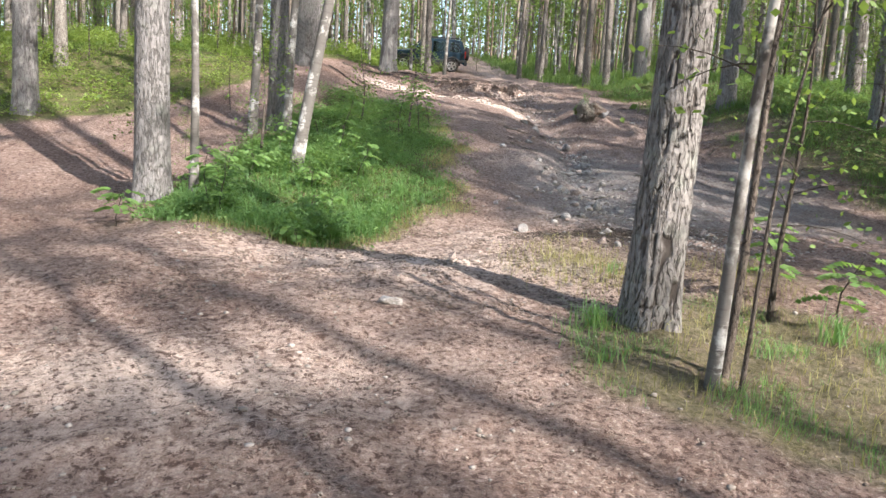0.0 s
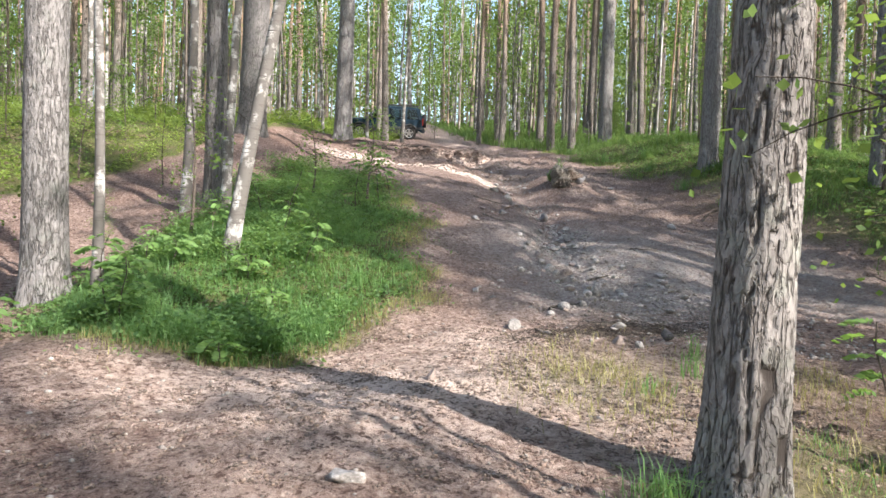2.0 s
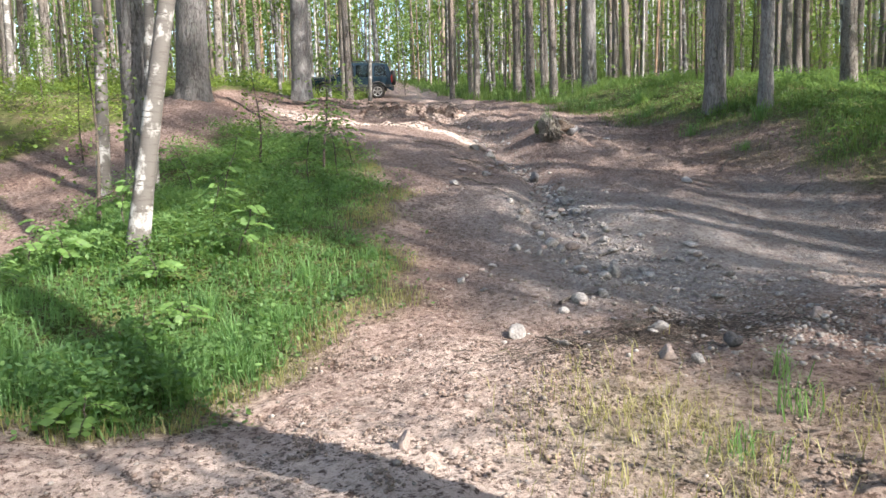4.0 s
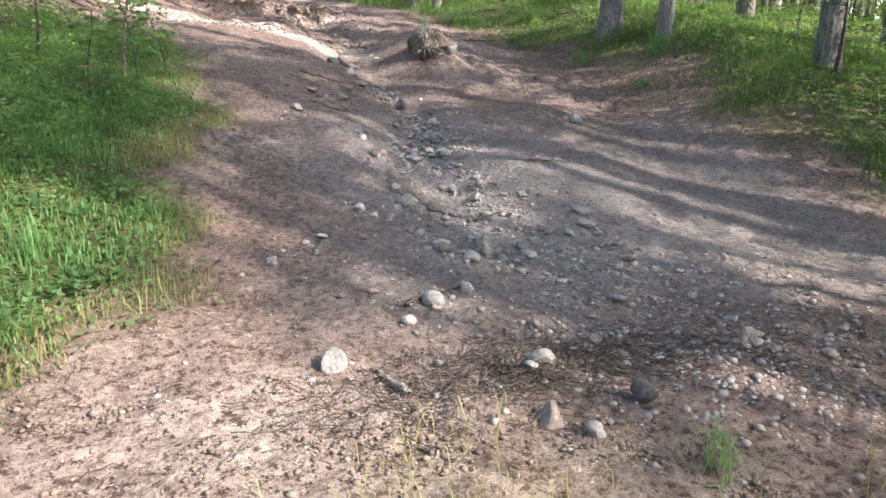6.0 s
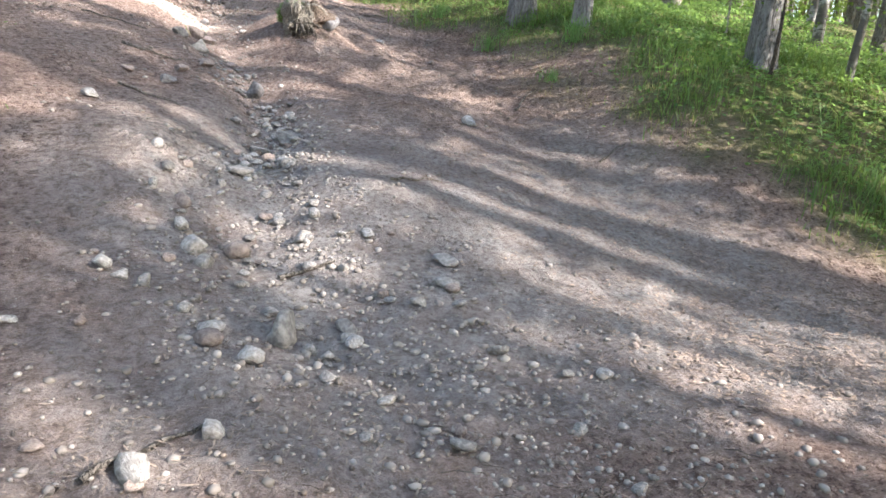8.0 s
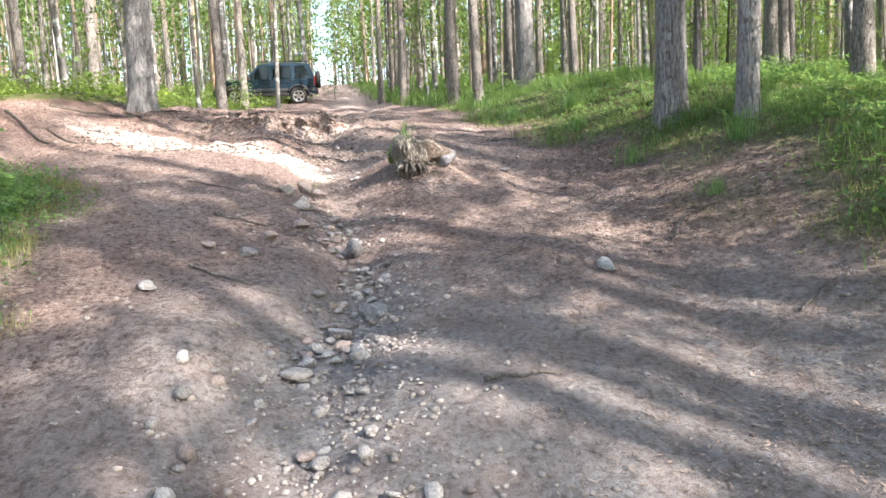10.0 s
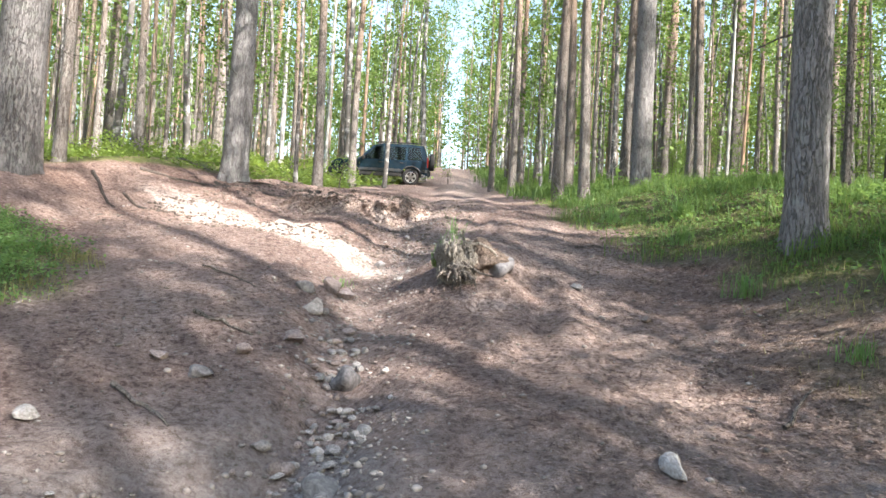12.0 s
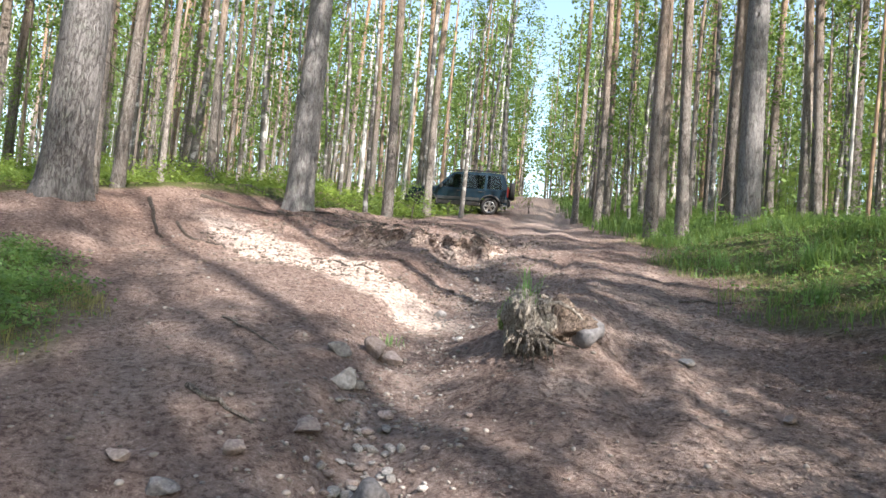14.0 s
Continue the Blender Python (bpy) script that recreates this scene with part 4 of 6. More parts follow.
sx, sy = scatter(5000, 0.5, 3.0, 5.3, 7.1, lambda a, b: np.minimum(1.0, 1.5 * dry_patch(a, b)) * lumpy(3 * a, 3 * b))
vx, vy = scatter(60000, 4.0, 9.0, 8.5, 23.0, lambda a, b: 0.35 * smooth(0.1, 0.5, right_bank(a, b)) * (1 - 0.6 * smooth(0.6, 1.0, right_bank(a, b))) * lumpy(a, b))
x, y = np.concatenate([x, mx, vx, sx]), np.concatenate([y, my, vy, sy])
grow("dry_grass", x, y, rng.uniform(0.03, 0.16, len(x)), rng.uniform(0.0013, 0.0030, len(x)), DRY_GRASS, "sparse yellowed grass on the bare soil")


def berry_carpet(name, n, x0, x1, y0, y1, keep, size, tall, label, mat=None):
    """Knee-high shrubs: leaves on countless thin twigs."""
    x, y = scatter(n, x0, x1, y0, y1, keep)
    k = len(x)
    up = tall * lumpy(x, y) * (0.45 + 0.9 * smooth(-0.3, 0.5, grain(0.9 * x + 7, 0.9 * y))) * rng.uniform(0.15, 1.0, k)
    at = np.stack([x, y, height(x, y) + up], 1)
    along = unit(any_way(k) * (1, 1, 0.4) + (0, 0, 0.25)) * rng.uniform(0.7, 1.3, (k, 1)) * size
    across = unit(np.cross(along, any_way(k) * 0.5 + (0, 0, 1))) * rng.uniform(0.3, 0.42, (k, 1)) * size
    v, f = leaves(at, along, across)
    t = np.clip(0.5 + 0.4 * np.sin(1.1 * x + 2 * np.sin(0.9 * y)) * np.sin(1.2 * y) + rng.normal(size=k) * 0.22, 0, 1)
    return tagged(piece(name, shaded(mesh_np(name, v, f, np.repeat(t, 4)), mat or BERRY_LEAF, False)), label, "shrub", kind="stuff")


berry_carpet("bilberry_shrubs", 150000, -15, 2, 10.5, 30, lambda a, b: left_wood(a, b) * lumpy(a, b) ** 1.5, 0.068, 0.44, "low light green bilberry shrubs under the pines")
berry_carpet("far_bilberry_shrubs", 60000, -40, 3, 25, 75, lambda a, b: left_wood(a, b), 0.17, 0.42, "distant carpet of low green shrubs")
berry_carpet("verge_herbs", 80000, 4.4, 13, 7, 26, lambda a, b: right_bank(a, b) * (0.35 + 0.65 * smooth(5.5, 8, a)), 0.050, 0.26, "low green herbs and shrubs behind the verge", HERB_LEAF)
berry_carpet("far_verge_herbs", 50000, 3, 45, 20, 75, lambda a, b: right_bank(a, b) * smooth(3, 7, a - road_x(b)), 0.17, 0.42, "distant green undergrowth among trunks", HERB_LEAF)
berry_carpet("mound_herbs", 150000, -4.2, 0.5, 6.4, 17, lambda a, b: island(a, b) * (0.45 + 0.55 * smooth(-0.6, -2.0, a)) * (0.3 + 0.7 * lumpy(2 * a + 5, 2 * b)), 0.042, 0.27, "mixed low herbs growing in the mound grass", HERB_LEAF)


def rowan(x, y, h, seed, fronds=9, label="young rowan with light green feathered leaves"):
    """A seedling whose leaves are pairs of narrow leaflets along a stalk."""
    r = np.random.default_rng(seed)
    thing = tagged(new("rowan_seedling"), label, "sapling", "rowan seedlings")
    line = stem_line(h, r.normal(size=2) * 0.12, seed, 0.06, 7)
    bits, at, along, across = [tube(line, np.linspace(0.009, 0.004, 7), 5)], [], [], []
    for k in range(fronds):
        q = 0.35 + 0.65 * (k + 0.5) / fronds
        p = np.array([np.interp(q * h, line[:, 2], line[:, c]) for c in range(3)])
        a, L = 2.4 * k + r.uniform(0, 0.6), r.uniform(0.13, 0.23)
        d = np.array([np.cos(a), np.sin(a), 0.35])
        s = np.linspace(0, 1, 5)[:, None]
        stalk = p + d * L * s - np.array([0, 0, 0.5 * L]) * s ** 2
        bits.append(tube(stalk, np.full(5, 0.0022), 3))
        side = np.array([-np.sin(a), np.cos(a), 0.0])
        for t in np.linspace(0.3, 1.0, 6):
            c = p + d * L * t - np.array([0, 0, 0.5 * L]) * t ** 2
            for sg in (-1, 1):
                w = unit(side * sg + d * 0.45 + (0, 0, -0.15)) * L * 0.36
                at.append(c)
                along.append(w)
                across.append(unit(np.cross(w, np.array([0.62, -0.52, 0.59]) + r.normal(size=3) * 0.35)) * L * 0.10)
    piece("stem", shaded(mesh_np("stem", *joined(bits)), TWIG), thing)
    v, f = leaves(at, along, across)
    piece("foliage", shaded(mesh_np("foliage", v, f, np.repeat(r.uniform(0.3, 1, len(at)), 4)), ROWAN_LEAF, False), thing)
    thing.matrix_basis = stand(x, y, 0, 1, 0.01)


for k, (x, y, h) in enumerate([(-2.35, 7.15, 0.62), (-2.6, 7.45, 0.78), (-3.47, 7.15, 0.40), (-1.45, 6.78, 0.20), (-1.5, 7.75, 0.32), (-1.2, 9.1, 0.5),
                               (-0.55, 12.2, 1.0), (-0.85, 11.6, 0.8), (-1.75, 11.2, 0.7), (-0.4, 13.0, 0.8), (2.75, 4.6, 0.55), (2.5, 5.1, 0.7), (-2.5, 10.2, 0.5), (-3.0, 9.4, 0.45), (-2.9, 8.6, 0.35), (-1.6, 10.0, 0.45), (-2.2, 11.6, 0.6), (-1.7, 8.6, 0.28), (-2.6, 9.0, 0.35), (-1.35, 8.1, 0.22)]):
    rowan(x, y, h, 300 + k, 7 + int(8 * h))

# leafy saplings and bushes
for k, (x, y, h, s) in enumerate([(-0.75, 12.6, 1.6, 0.5), (-4.1, 9.6, 2.6, 0.9), (-2.9, 10.6, 2.2, 0.6), (2.35, 4.75, 2.4, 0.7), (7.4, 12.0, 2.2, 1.0), (-6.2, 14.6, 1.8, 0.8), (-1.7, 13.2, 1.5, 0.5),
                                  (7.2, 18.5, 2.6, 0.9), (8.8, 20.6, 3.2, 1.0), (-6.6, 19.5, 2.0, 0.8), (-0.9, 26.6, 1.0, 0.9), (0.2, 38.6, 2.2, 0.9), (1.25, 37.9, 1.2, 0.6), (-2.4, 27.2, 0.8, 0.9), (8.4, 11.2, 4.6, 1.5), (9.6, 10.2, 5.0, 1.6), (9.2, 8.9, 4.4, 1.5), (10.6, 9.4, 5.2, 1.7), (8.0, 12.6, 3.4, 1.2), (11.6, 8.2, 5.2, 1.7), (7.6, 10.4, 3.0, 1.1)]):
    t = make_tree("sapling", h, 0.012 + 0.004 * h, (0.02, 0.0), 360 + k, "leafy young deciduous sapling with thin dark stem", bend=0.1, start=0.25, spread=s, limbs=14 if h < 2.9 else 26, each=22 if h < 2.9 else 60, group="leafy saplings", bark=TWIG, leaf_size=0.052)
    t.matrix_basis = stand(x, y)


def grass_tuft(x, y, n, tall, seed, dz=0.0, label="tuft of long green grass blades"):
    r = np.random.default_rng(seed)
    a, d = r.uniform(0, 6.28, n), np.abs(r.normal(size=n)) * 0.09
    gx, gy = d * np.cos(a), d * np.sin(a)
    v, f = blades(gx, gy, np.zeros(n), r.uniform(0.5, 1, n) * tall, r.uniform(0.002, 0.0045, n), r)
    ob = piece("grass_tuft", shaded(mesh_np("grass_tuft", v, f, np.repeat(r.uniform(0.3, 1, n), 5)), GRASS, False), m=Matrix.Translation((x, y, float(height(x, y)) + dz)))
    return tagged(ob, label, "grass", "grass tufts")


for k, (x, y, n, tall) in enumerate([(5.28, 14.6, 90, 0.34), (5.39, 13.1, 60, 0.25), (1.05, 4.55, 90, 0.28), (1.0, 3.9, 50, 0.2), (2.6, 4.35, 70, 0.3), (2.9, 4.1, 60, 0.3), (-1.5, 7.1, 130, 0.36), (-1.9, 7.4, 120, 0.36),
                                     (-0.9, 7.6, 110, 0.34), (-2.6, 8.3, 90, 0.3), (6.1, 13.9, 90, 0.5), (5.3, 16.6, 90, 0.42), (5.6, 17.8, 90, 0.45), (4.9, 18.9, 90, 0.4), (1.72, 15.45, 30, 0.16), (-0.6, 8.9, 90, 0.35), (-1.15, 7.3, 120, 0.4), (-1.35, 7.5, 120, 0.42), (-1.7, 7.15, 120, 0.4), (-2.1, 7.25, 110, 0.4), (-1.0, 7.9, 90, 0.36), (-0.75, 8.15, 70, 0.3), (-1.6, 7.8, 110, 0.42), (-2.3, 7.6, 90, 0.38), (-1.25, 8.4, 80, 0.3), (1.95, 6.3, 40, 0.26), (2.15, 6.75, 24, 0.3), (1.55, 6.0, 36, 0.2)]):
    grass_tuft(x, y, n, tall, 500 + k)

# ---------------------------------------------------------------- stones
def stone_mesh(seed, flat=0.7, sub=2, mat=None, rough=0.16, cut=(0.20, 0.42)):
    """A water-worn stone, about one metre across, with facets rubbed round."""
    bm = bmesh.new()
    bmesh.ops.create_icosphere(bm, subdivisions=sub, radius=0.5)
    r = np.random.default_rng(seed)
    off = Vector(r.uniform(0, 50, 3))
    cuts = [(Vector(q).normalized(), r.uniform(*cut)) for q in r.normal(size=(7, 3))]
    for v in bm.verts:
        for n, d in cuts:
            over = v.co.dot(n) - d
            if over > 0:
                v.co -= n * over * 0.95
        v.co *= 1 + rough * noise.noise(v.co * 2.3 + off) + 0.04 * noise.noise(v.co * 7 + off)
        v.co.z *= flat
    return from_bm("stone", bm, mat or STONE, True)


SHAPES = [stone_mesh(600 + k, 0.55 + 0.08 * (k % 4), 2, (STONE, STONE, STONE_PINK, STONE)[k % 4]) for k in range(8)]


def lay_stone(name, me, x, y, size, turn, sink, label, group="", squash=(1, 1, 1), tilt=0.0):
    m = Matrix.Translation((x, y, float(height(x, y)) + size * (0.30 - sink))) @ Euler((tilt, tilt * 0.5, turn)).to_matrix().to_4x4() @ Matrix.Diagonal((size * squash[0], size * squash[1], size * squash[2], 1))
    return tagged(piece(name, me, m=m), label, "stone", group)


BOULDERS = [  # x, y, size, seed, squash, material, sink, label
    (1.76, 14.29, 0.24, 700, (0.85, 1.0, 1.2), STONE, 0.08, "pale pink boulder at the gully's edge"),
    (1.55, 14.68, 0.22, 701, (1.0, 0.9, 1.0), STONE, 0.08, "rounded pale boulder at the gully's edge"),
    (1.73, 14.97, 0.25, 702, (0.9, 0.9, 1.2), STONE_PINK, 0.08, "rounded pinkish boulder beside the sand"),
    (1.87, 14.98, 0.23, 703, (1.1, 0.9, 0.8), STONE_PINK, 0.10, "flat sandy boulder beside the sand"),
    (1.58, 13.18, 0.18, 724, (1.1, 0.8, 0.7), STONE_PINK, 0.12, "flat pale stone sunk in the bank"),
    (1.48, 12.77, 0.18, 725, (1.0, 0.9, 0.8), STONE_GREY, 0.10, "bluish grey stone sunk in the bank"),
    (2.25, 13.26, 0.27, 704, (1.0, 0.8, 0.85), STONE_DARK, 0.06, "dark grey rock in the gully"),
    (3.21, 14.84, 0.34, 705, (1.0, 1.0, 1.2), STONE_GREY, 0.02, "grey boulder leaning against the eroded stump"),
    (0.90, 7.75, 0.15, 706, (0.9, 0.8, 1.2), STONE, 0.05, "white rounded stone on the edge of the bare soil"),
    (0.10, 6.33, 0.13, 707, (0.6, 0.6, 1.6), STONE_PINK, 0.0, "upright pale stone in the soil"),
    (-0.35, 4.71, 0.19, 708, (1.1, 0.8, 0.7), STONE, 0.12, "flat pale stone in the needles"),
    (2.02, 9.04, 0.25, 709, (0.9, 0.8, 1.0), STONE, 0.08, "angular grey stone among gravel"),
    (2.10, 7.19, 0.14, 710, (1.0, 0.8, 1.0), STONE_DARK, 0.05, "bluish grey stone in the mud"),
    (1.68, 7.12, 0.19, 711, (1.2, 0.8, 0.7), STONE_PINK, 0.10, "reddish flat stone among twigs"),
    (1.80, 7.02, 0.11, 712, (1.0, 0.8, 0.9), STONE, 0.05, "small white stone among twigs"),
    (0.65, 8.80, 0.12, 713, (0.8, 0.8, 1.1), STONE, 0.05, "small grey stone on bare soil"),
    (2.89, 7.56, 0.17, 714, (1.1, 0.9, 0.8), STONE_PINK, 0.10, "flat pinkish stone in the mud"),
    (1.98, 11.1, 0.22, 715, (1.0, 0.8, 0.8), STONE, 0.08, "pale stone in the gully gravel"),
    (2.42, 12.0, 0.28, 716, (0.9, 1.1, 0.7), STONE, 0.12, "large pale stone in the gully gravel"),
    (2.15, 11.85, 0.24, 717, (1.2, 0.8, 0.6), STONE, 0.12, "flat pale stone in the gully gravel"),
    (1.80, 13.56, 0.22, 718, (1.0, 0.9, 0.7), STONE_PINK, 0.13, "sandy boulder half buried in the bank"),
    (4.03, 12.02, 0.20, 719, (1.3, 0.7, 0.7), STONE, 0.12, "flat grey stone on the bare track"),
    (3.95, 15.05, 0.14, 720, (1.0, 0.8, 0.8), STONE, 0.06, "small pale stone on the track"),
    (1.15, 12.9, 0.15, 721, (1.1, 0.8, 0.7), STONE_PINK, 0.08, "small pinkish stone on the bank"),
    (0.95, 12.0, 0.17, 722, (1.0, 0.9, 0.7), STONE, 0.08, "small pale stone on the bank"),
    (4.4, 14.3, 0.12, 723, (1.0, 0.8, 0.8), STONE_PINK, 0.06, "small pink stone on the track"),
]
for x, y, size, seed, sq, mat, sink, label in BOULDERS:
    lay_stone("boulder" if size > 0.22 else "stone", stone_mesh(seed, 0.85, 3, mat, 0.34, (0.16, 0.42)), x, y, size * 0.88, seed * 1.3, sink + 0.06, label, "", sq, 0.1)

r_st = np.random.default_rng(44)
laid = 0
while laid < 340:
    y = r_st.choice([r_st.uniform(7.2, 20.0), r_st.uniform(7.4, 11.5), r_st.uniform(11.0, 14.2)], p=[0.14, 0.36, 0.50])
    wide = float(np.interp(y, [7, 9, 10.5, 12, 14, 20], [0.8, 0.65, 0.34, 0.13, 0.16, 0.5]))
    x = float(gully_x(y)) + r_st.normal() * wide
    if green(np.array(x), np.array(y)) > 0.3:
        continue
    size = r_st.choice([0.045, 0.06, 0.075, 0.095, 0.13], p=[0.26, 0.30, 0.24, 0.14, 0.06]) * r_st.uniform(0.8, 1.2)
    size = size * (1.4 if y < 10.4 else 1.0)
    lay_stone("stone", SHAPES[laid % 8], x, y, float(size), r_st.uniform(0, 6), 0.12, "washed-out grey and pinkish stone of the gully", "loose stones in the gully", (r_st.uniform(0.8, 1.2), r_st.uniform(0.7, 1.0), r_st.uniform(0.7, 1.1)))
    laid += 1


def crumbs(name, x, y, size, mat, label, category, seed):
    """Countless small pebbles, each a rough little lump."""
    r = np.random.default_rng(seed)
    bm = bmesh.new()
    bmesh.ops.create_icosphere(bm, subdivisions=1, radius=0.5)
    bv = np.array([v.co[:] for v in bm.verts])
    bf = np.array([[v.index for v in q.verts] for q in bm.faces])
    bm.free()
    n = len(x)
    sc = r.uniform(0.7, 1.2, (n, 1, 3)) * (1, 1, 0.65) * size[:, None, None]
    v = bv[None] * sc * r.uniform(0.8, 1.15, (n, len(bv), 1))
    a = r.uniform(0, 6.28, n)
    c, s = np.cos(a)[:, None], np.sin(a)[:, None]
    v = np.stack([v[..., 0] * c - v[..., 1] * s, v[..., 0] * s + v[..., 1] * c, v[..., 2]], -1)
    v += np.stack([x, y, height(x, y) + 0.06 * size], 1)[:, None]
    f = (bf[None] + (np.arange(n) * len(bv))[:, None, None]).reshape(-1, 3)
    ob = piece(name, shaded(mesh_np(name, v.reshape(-1, 3), f, np.repeat(r.uniform(0, 1, n) ** 1.3, len(bv))), mat))
    return tagged(ob, label, category, kind="stuff")


def bare(x, y):
    return (1 - green(x, y)) * (0.09 + np.exp(-((x - gully_x(y)) / np.interp(y, [6, 9, 12, 20], [0.75, 0.75, 0.4, 0.6])) ** 2) * smooth(6.3, 8, y))


x, y = scatter(56000, -2.5, 5.6, 2.0, 21, bare)
crumbs("gravel", x, y, rng.choice([0.012, 0.02, 0.03, 0.045], len(x), p=[0.40, 0.32, 0.20, 0.08]), GRAVEL, "washed gravel strewn over the bare soil", "gravel", 71)
x, y = scatter(30000, 0.0, 5.0, 6.8, 12.6, lambda a, b: (1 - green(a, b)) * 0.45 * smooth(0.6, 1.6, a) * np.exp(-((a - gully_x(b) - 0.25) / np.interp(b, [6.8, 8.5, 10, 12], [1.0, 0.95, 0.6, 0.35])) ** 2) * (0.25 + 0.75 * lumpy(a + 3, b)))
crumbs("pebbles", x, y, rng.choice([0.022, 0.034, 0.052], len(x), p=[0.6, 0.3, 0.10]), tone_material("pebble", (0.165, 0.142, 0.128), (0.40, 0.360, 0.330)), "grey and pale pebbles fanned out below the gully", "gravel", 74)
x, y = scatter(24000, -2.6, 2.6, 4.6, 7.9, lambda a, b: (1 - green(a, b)) * smooth(0.0, 0.45, grain(5 * a + 3, 5 * b) + 0.5 * grain(11 * a, 11 * b)))
crumbs("litter_clumps", x, y, rng.choice([0.012, 0.021, 0.032], len(x), p=[0.5, 0.35, 0.15]), tone_material("brown_crumbs", (0.060, 0.038, 0.030), (0.20, 0.130, 0.100)), "brown clumps of litter and soil on pale sand", "soil", 75)
x, y = scatter(8000, -6, 5.5, 1.0, 22, lambda a, b: (1 - green(a, b)) * lumpy(b, a) * (1 - 0.7 * smooth(8, 9, b)))
crumbs("soil_crumbs", x, y, rng.uniform(0.008, 0.028, len(x)), LITTER, "dark crumbs of soil and cones", "soil", 72)


def litter(n, x0, x1, y0, y1, keep, long, wide, name, label, seed, mat=None):
    """Fallen needles, bark flakes and dry bits lying on the soil."""
    x, y = scatter(n, x0, x1, y0, y1, keep)
    r = np.random.default_rng(seed)
    k = len(x)
    a = r.uniform(0, 6.28, k)
    L = r.uniform(0.5, 1.3, k) * long
    d = np.stack([np.cos(a), np.sin(a), r.uniform(-0.05, 0.3, k)], 1) * L[:, None]
    s = np.stack([-np.sin(a), np.cos(a), r.uniform(-0.2, 0.2, k)], 1) * (r.uniform(0.6, 1.4, k) * wide)[:, None]
    v, f = leaves(np.stack([x, y, height(x, y) + 0.009], 1), d, s)
    return tagged(piece(name, shaded(mesh_np(name, v, f, np.repeat(r.uniform(0, 1, k), 4)), mat or LITTER, False)), label, "litter", kind="stuff")


litter(70000, -6, 5.0, 1.0, 8.5, lambda a, b: (1 - 0.6 * green(a, b)) * lumpy(a, b) * (0.35 + 0.65 * smooth(0, 3, b)) * (1 - 0.65 * bump(a, b, -0.1, 6.3, 2.2, 1.3)), 0.035, 0.0032, "fallen_needles", "fallen brown pine needles on the soil", 81)
litter(50000, 2.4, 6.4, 8.0, 18, lambda a, b: (1 - 0.5 * green(a, b)) * smooth(2.6, 4.8, a), 0.038, 0.0055, "dry_leaves", "dry leaf and bark bits on the track's edge", 82, tone_material("dry_leaf", (0.115, 0.076, 0.058), (0.40, 0.290, 0.225)))
litter(22000, -6, 2.5, 8.0, 23, lambda a, b: (1 - green(a, b)) * 0.7, 0.06, 0.004, "upper_litter", "scattered needles and bark bits on the rise", 83)


def stick(x, y, L, turn, r0, seed, label="dry grey stick lying on the soil", name="stick", lift=0.01, mat=None):
    r = np.random.default_rng(seed)
    s = np.linspace(-0.5, 0.5, 9) * L
    off = np.cumsum(r.normal(size=9)) * 0.02 * L
    px, py = x + s * math.cos(turn) - off * math.sin(turn), y + s * math.sin(turn) + off * math.cos(turn)
    pz = height(px, py) + lift + np.abs(r.normal(size=9)) * 0.006
    v, f = tube(np.stack([px, py, pz], 1), np.linspace(r0, r0 * 0.45, 9), 6)
    return tagged(piece(name, shaded(mesh_np(name, v, f), mat or DEADWOOD)), label, "stick", "fallen sticks")


def twig_heap(n, seed):
    """Fine twigs and roots that the water has piled up across the trail."""
    r = np.random.default_rng(seed)
    bits = []
    for _ in range(n):
        x, y = r.normal(1.75, 0.55), r.normal(7.5, 0.16)
        y += 0.12 * (x - 1.75)
        L, a = r.uniform(0.04, 0.17), r.normal(0.1, 0.8)
        s = np.linspace(-0.5, 0.5, 4) * L
        off = np.cumsum(r.normal(size=4)) * 0.05 * L
        px, py = x + s * math.cos(a) - off * math.sin(a), y + s * math.sin(a) + off * math.cos(a)
        pz = height(px, py) + 0.008 + np.abs(r.normal(size=4)) * 0.012
        bits.append(tube(np.stack([px, py, pz], 1), np.linspace(1, 0.5, 4) * r.uniform(0.0014, 0.0038), 4))
    return tagged(piece("twig_heap", shaded(mesh_np("twig_heap", *joined(bits)), TWIG)), "washed-up heap of fine brown twigs and roots", "twigs", kind="stuff")


twig_heap(900, 55)
for k, (x, y, L, a, r0) in enumerate([(1.35, 12.35, 0.55, -0.5, 0.016), (1.30, 13.55, 0.5, -0.2, 0.018), (3.1, 10.6, 0.4, 0.1, 0.012), (4.9, 12.7, 0.5, 0.8, 0.014), (5.05, 11.2, 0.4, 0.4, 0.012), (4.6, 16.9, 0.9, 0.05, 0.015),
                                      (1.13, 7.56, 0.30, 1.9, 0.022), (1.5, 8.3, 0.4, 0.4, 0.014), (0.9, 14.6, 0.8, -0.6, 0.010), (-3.8, 23.6, 2.2, -0.7, 0.03), (6.6, 25.0, 3.5, 0.1, 0.06), (2.2, 9.6, 0.3, 0.2, 0.015)]):
    stick(x, y, L, a, r0, 960 + k, mat=FIBRE if k == 6 else None)



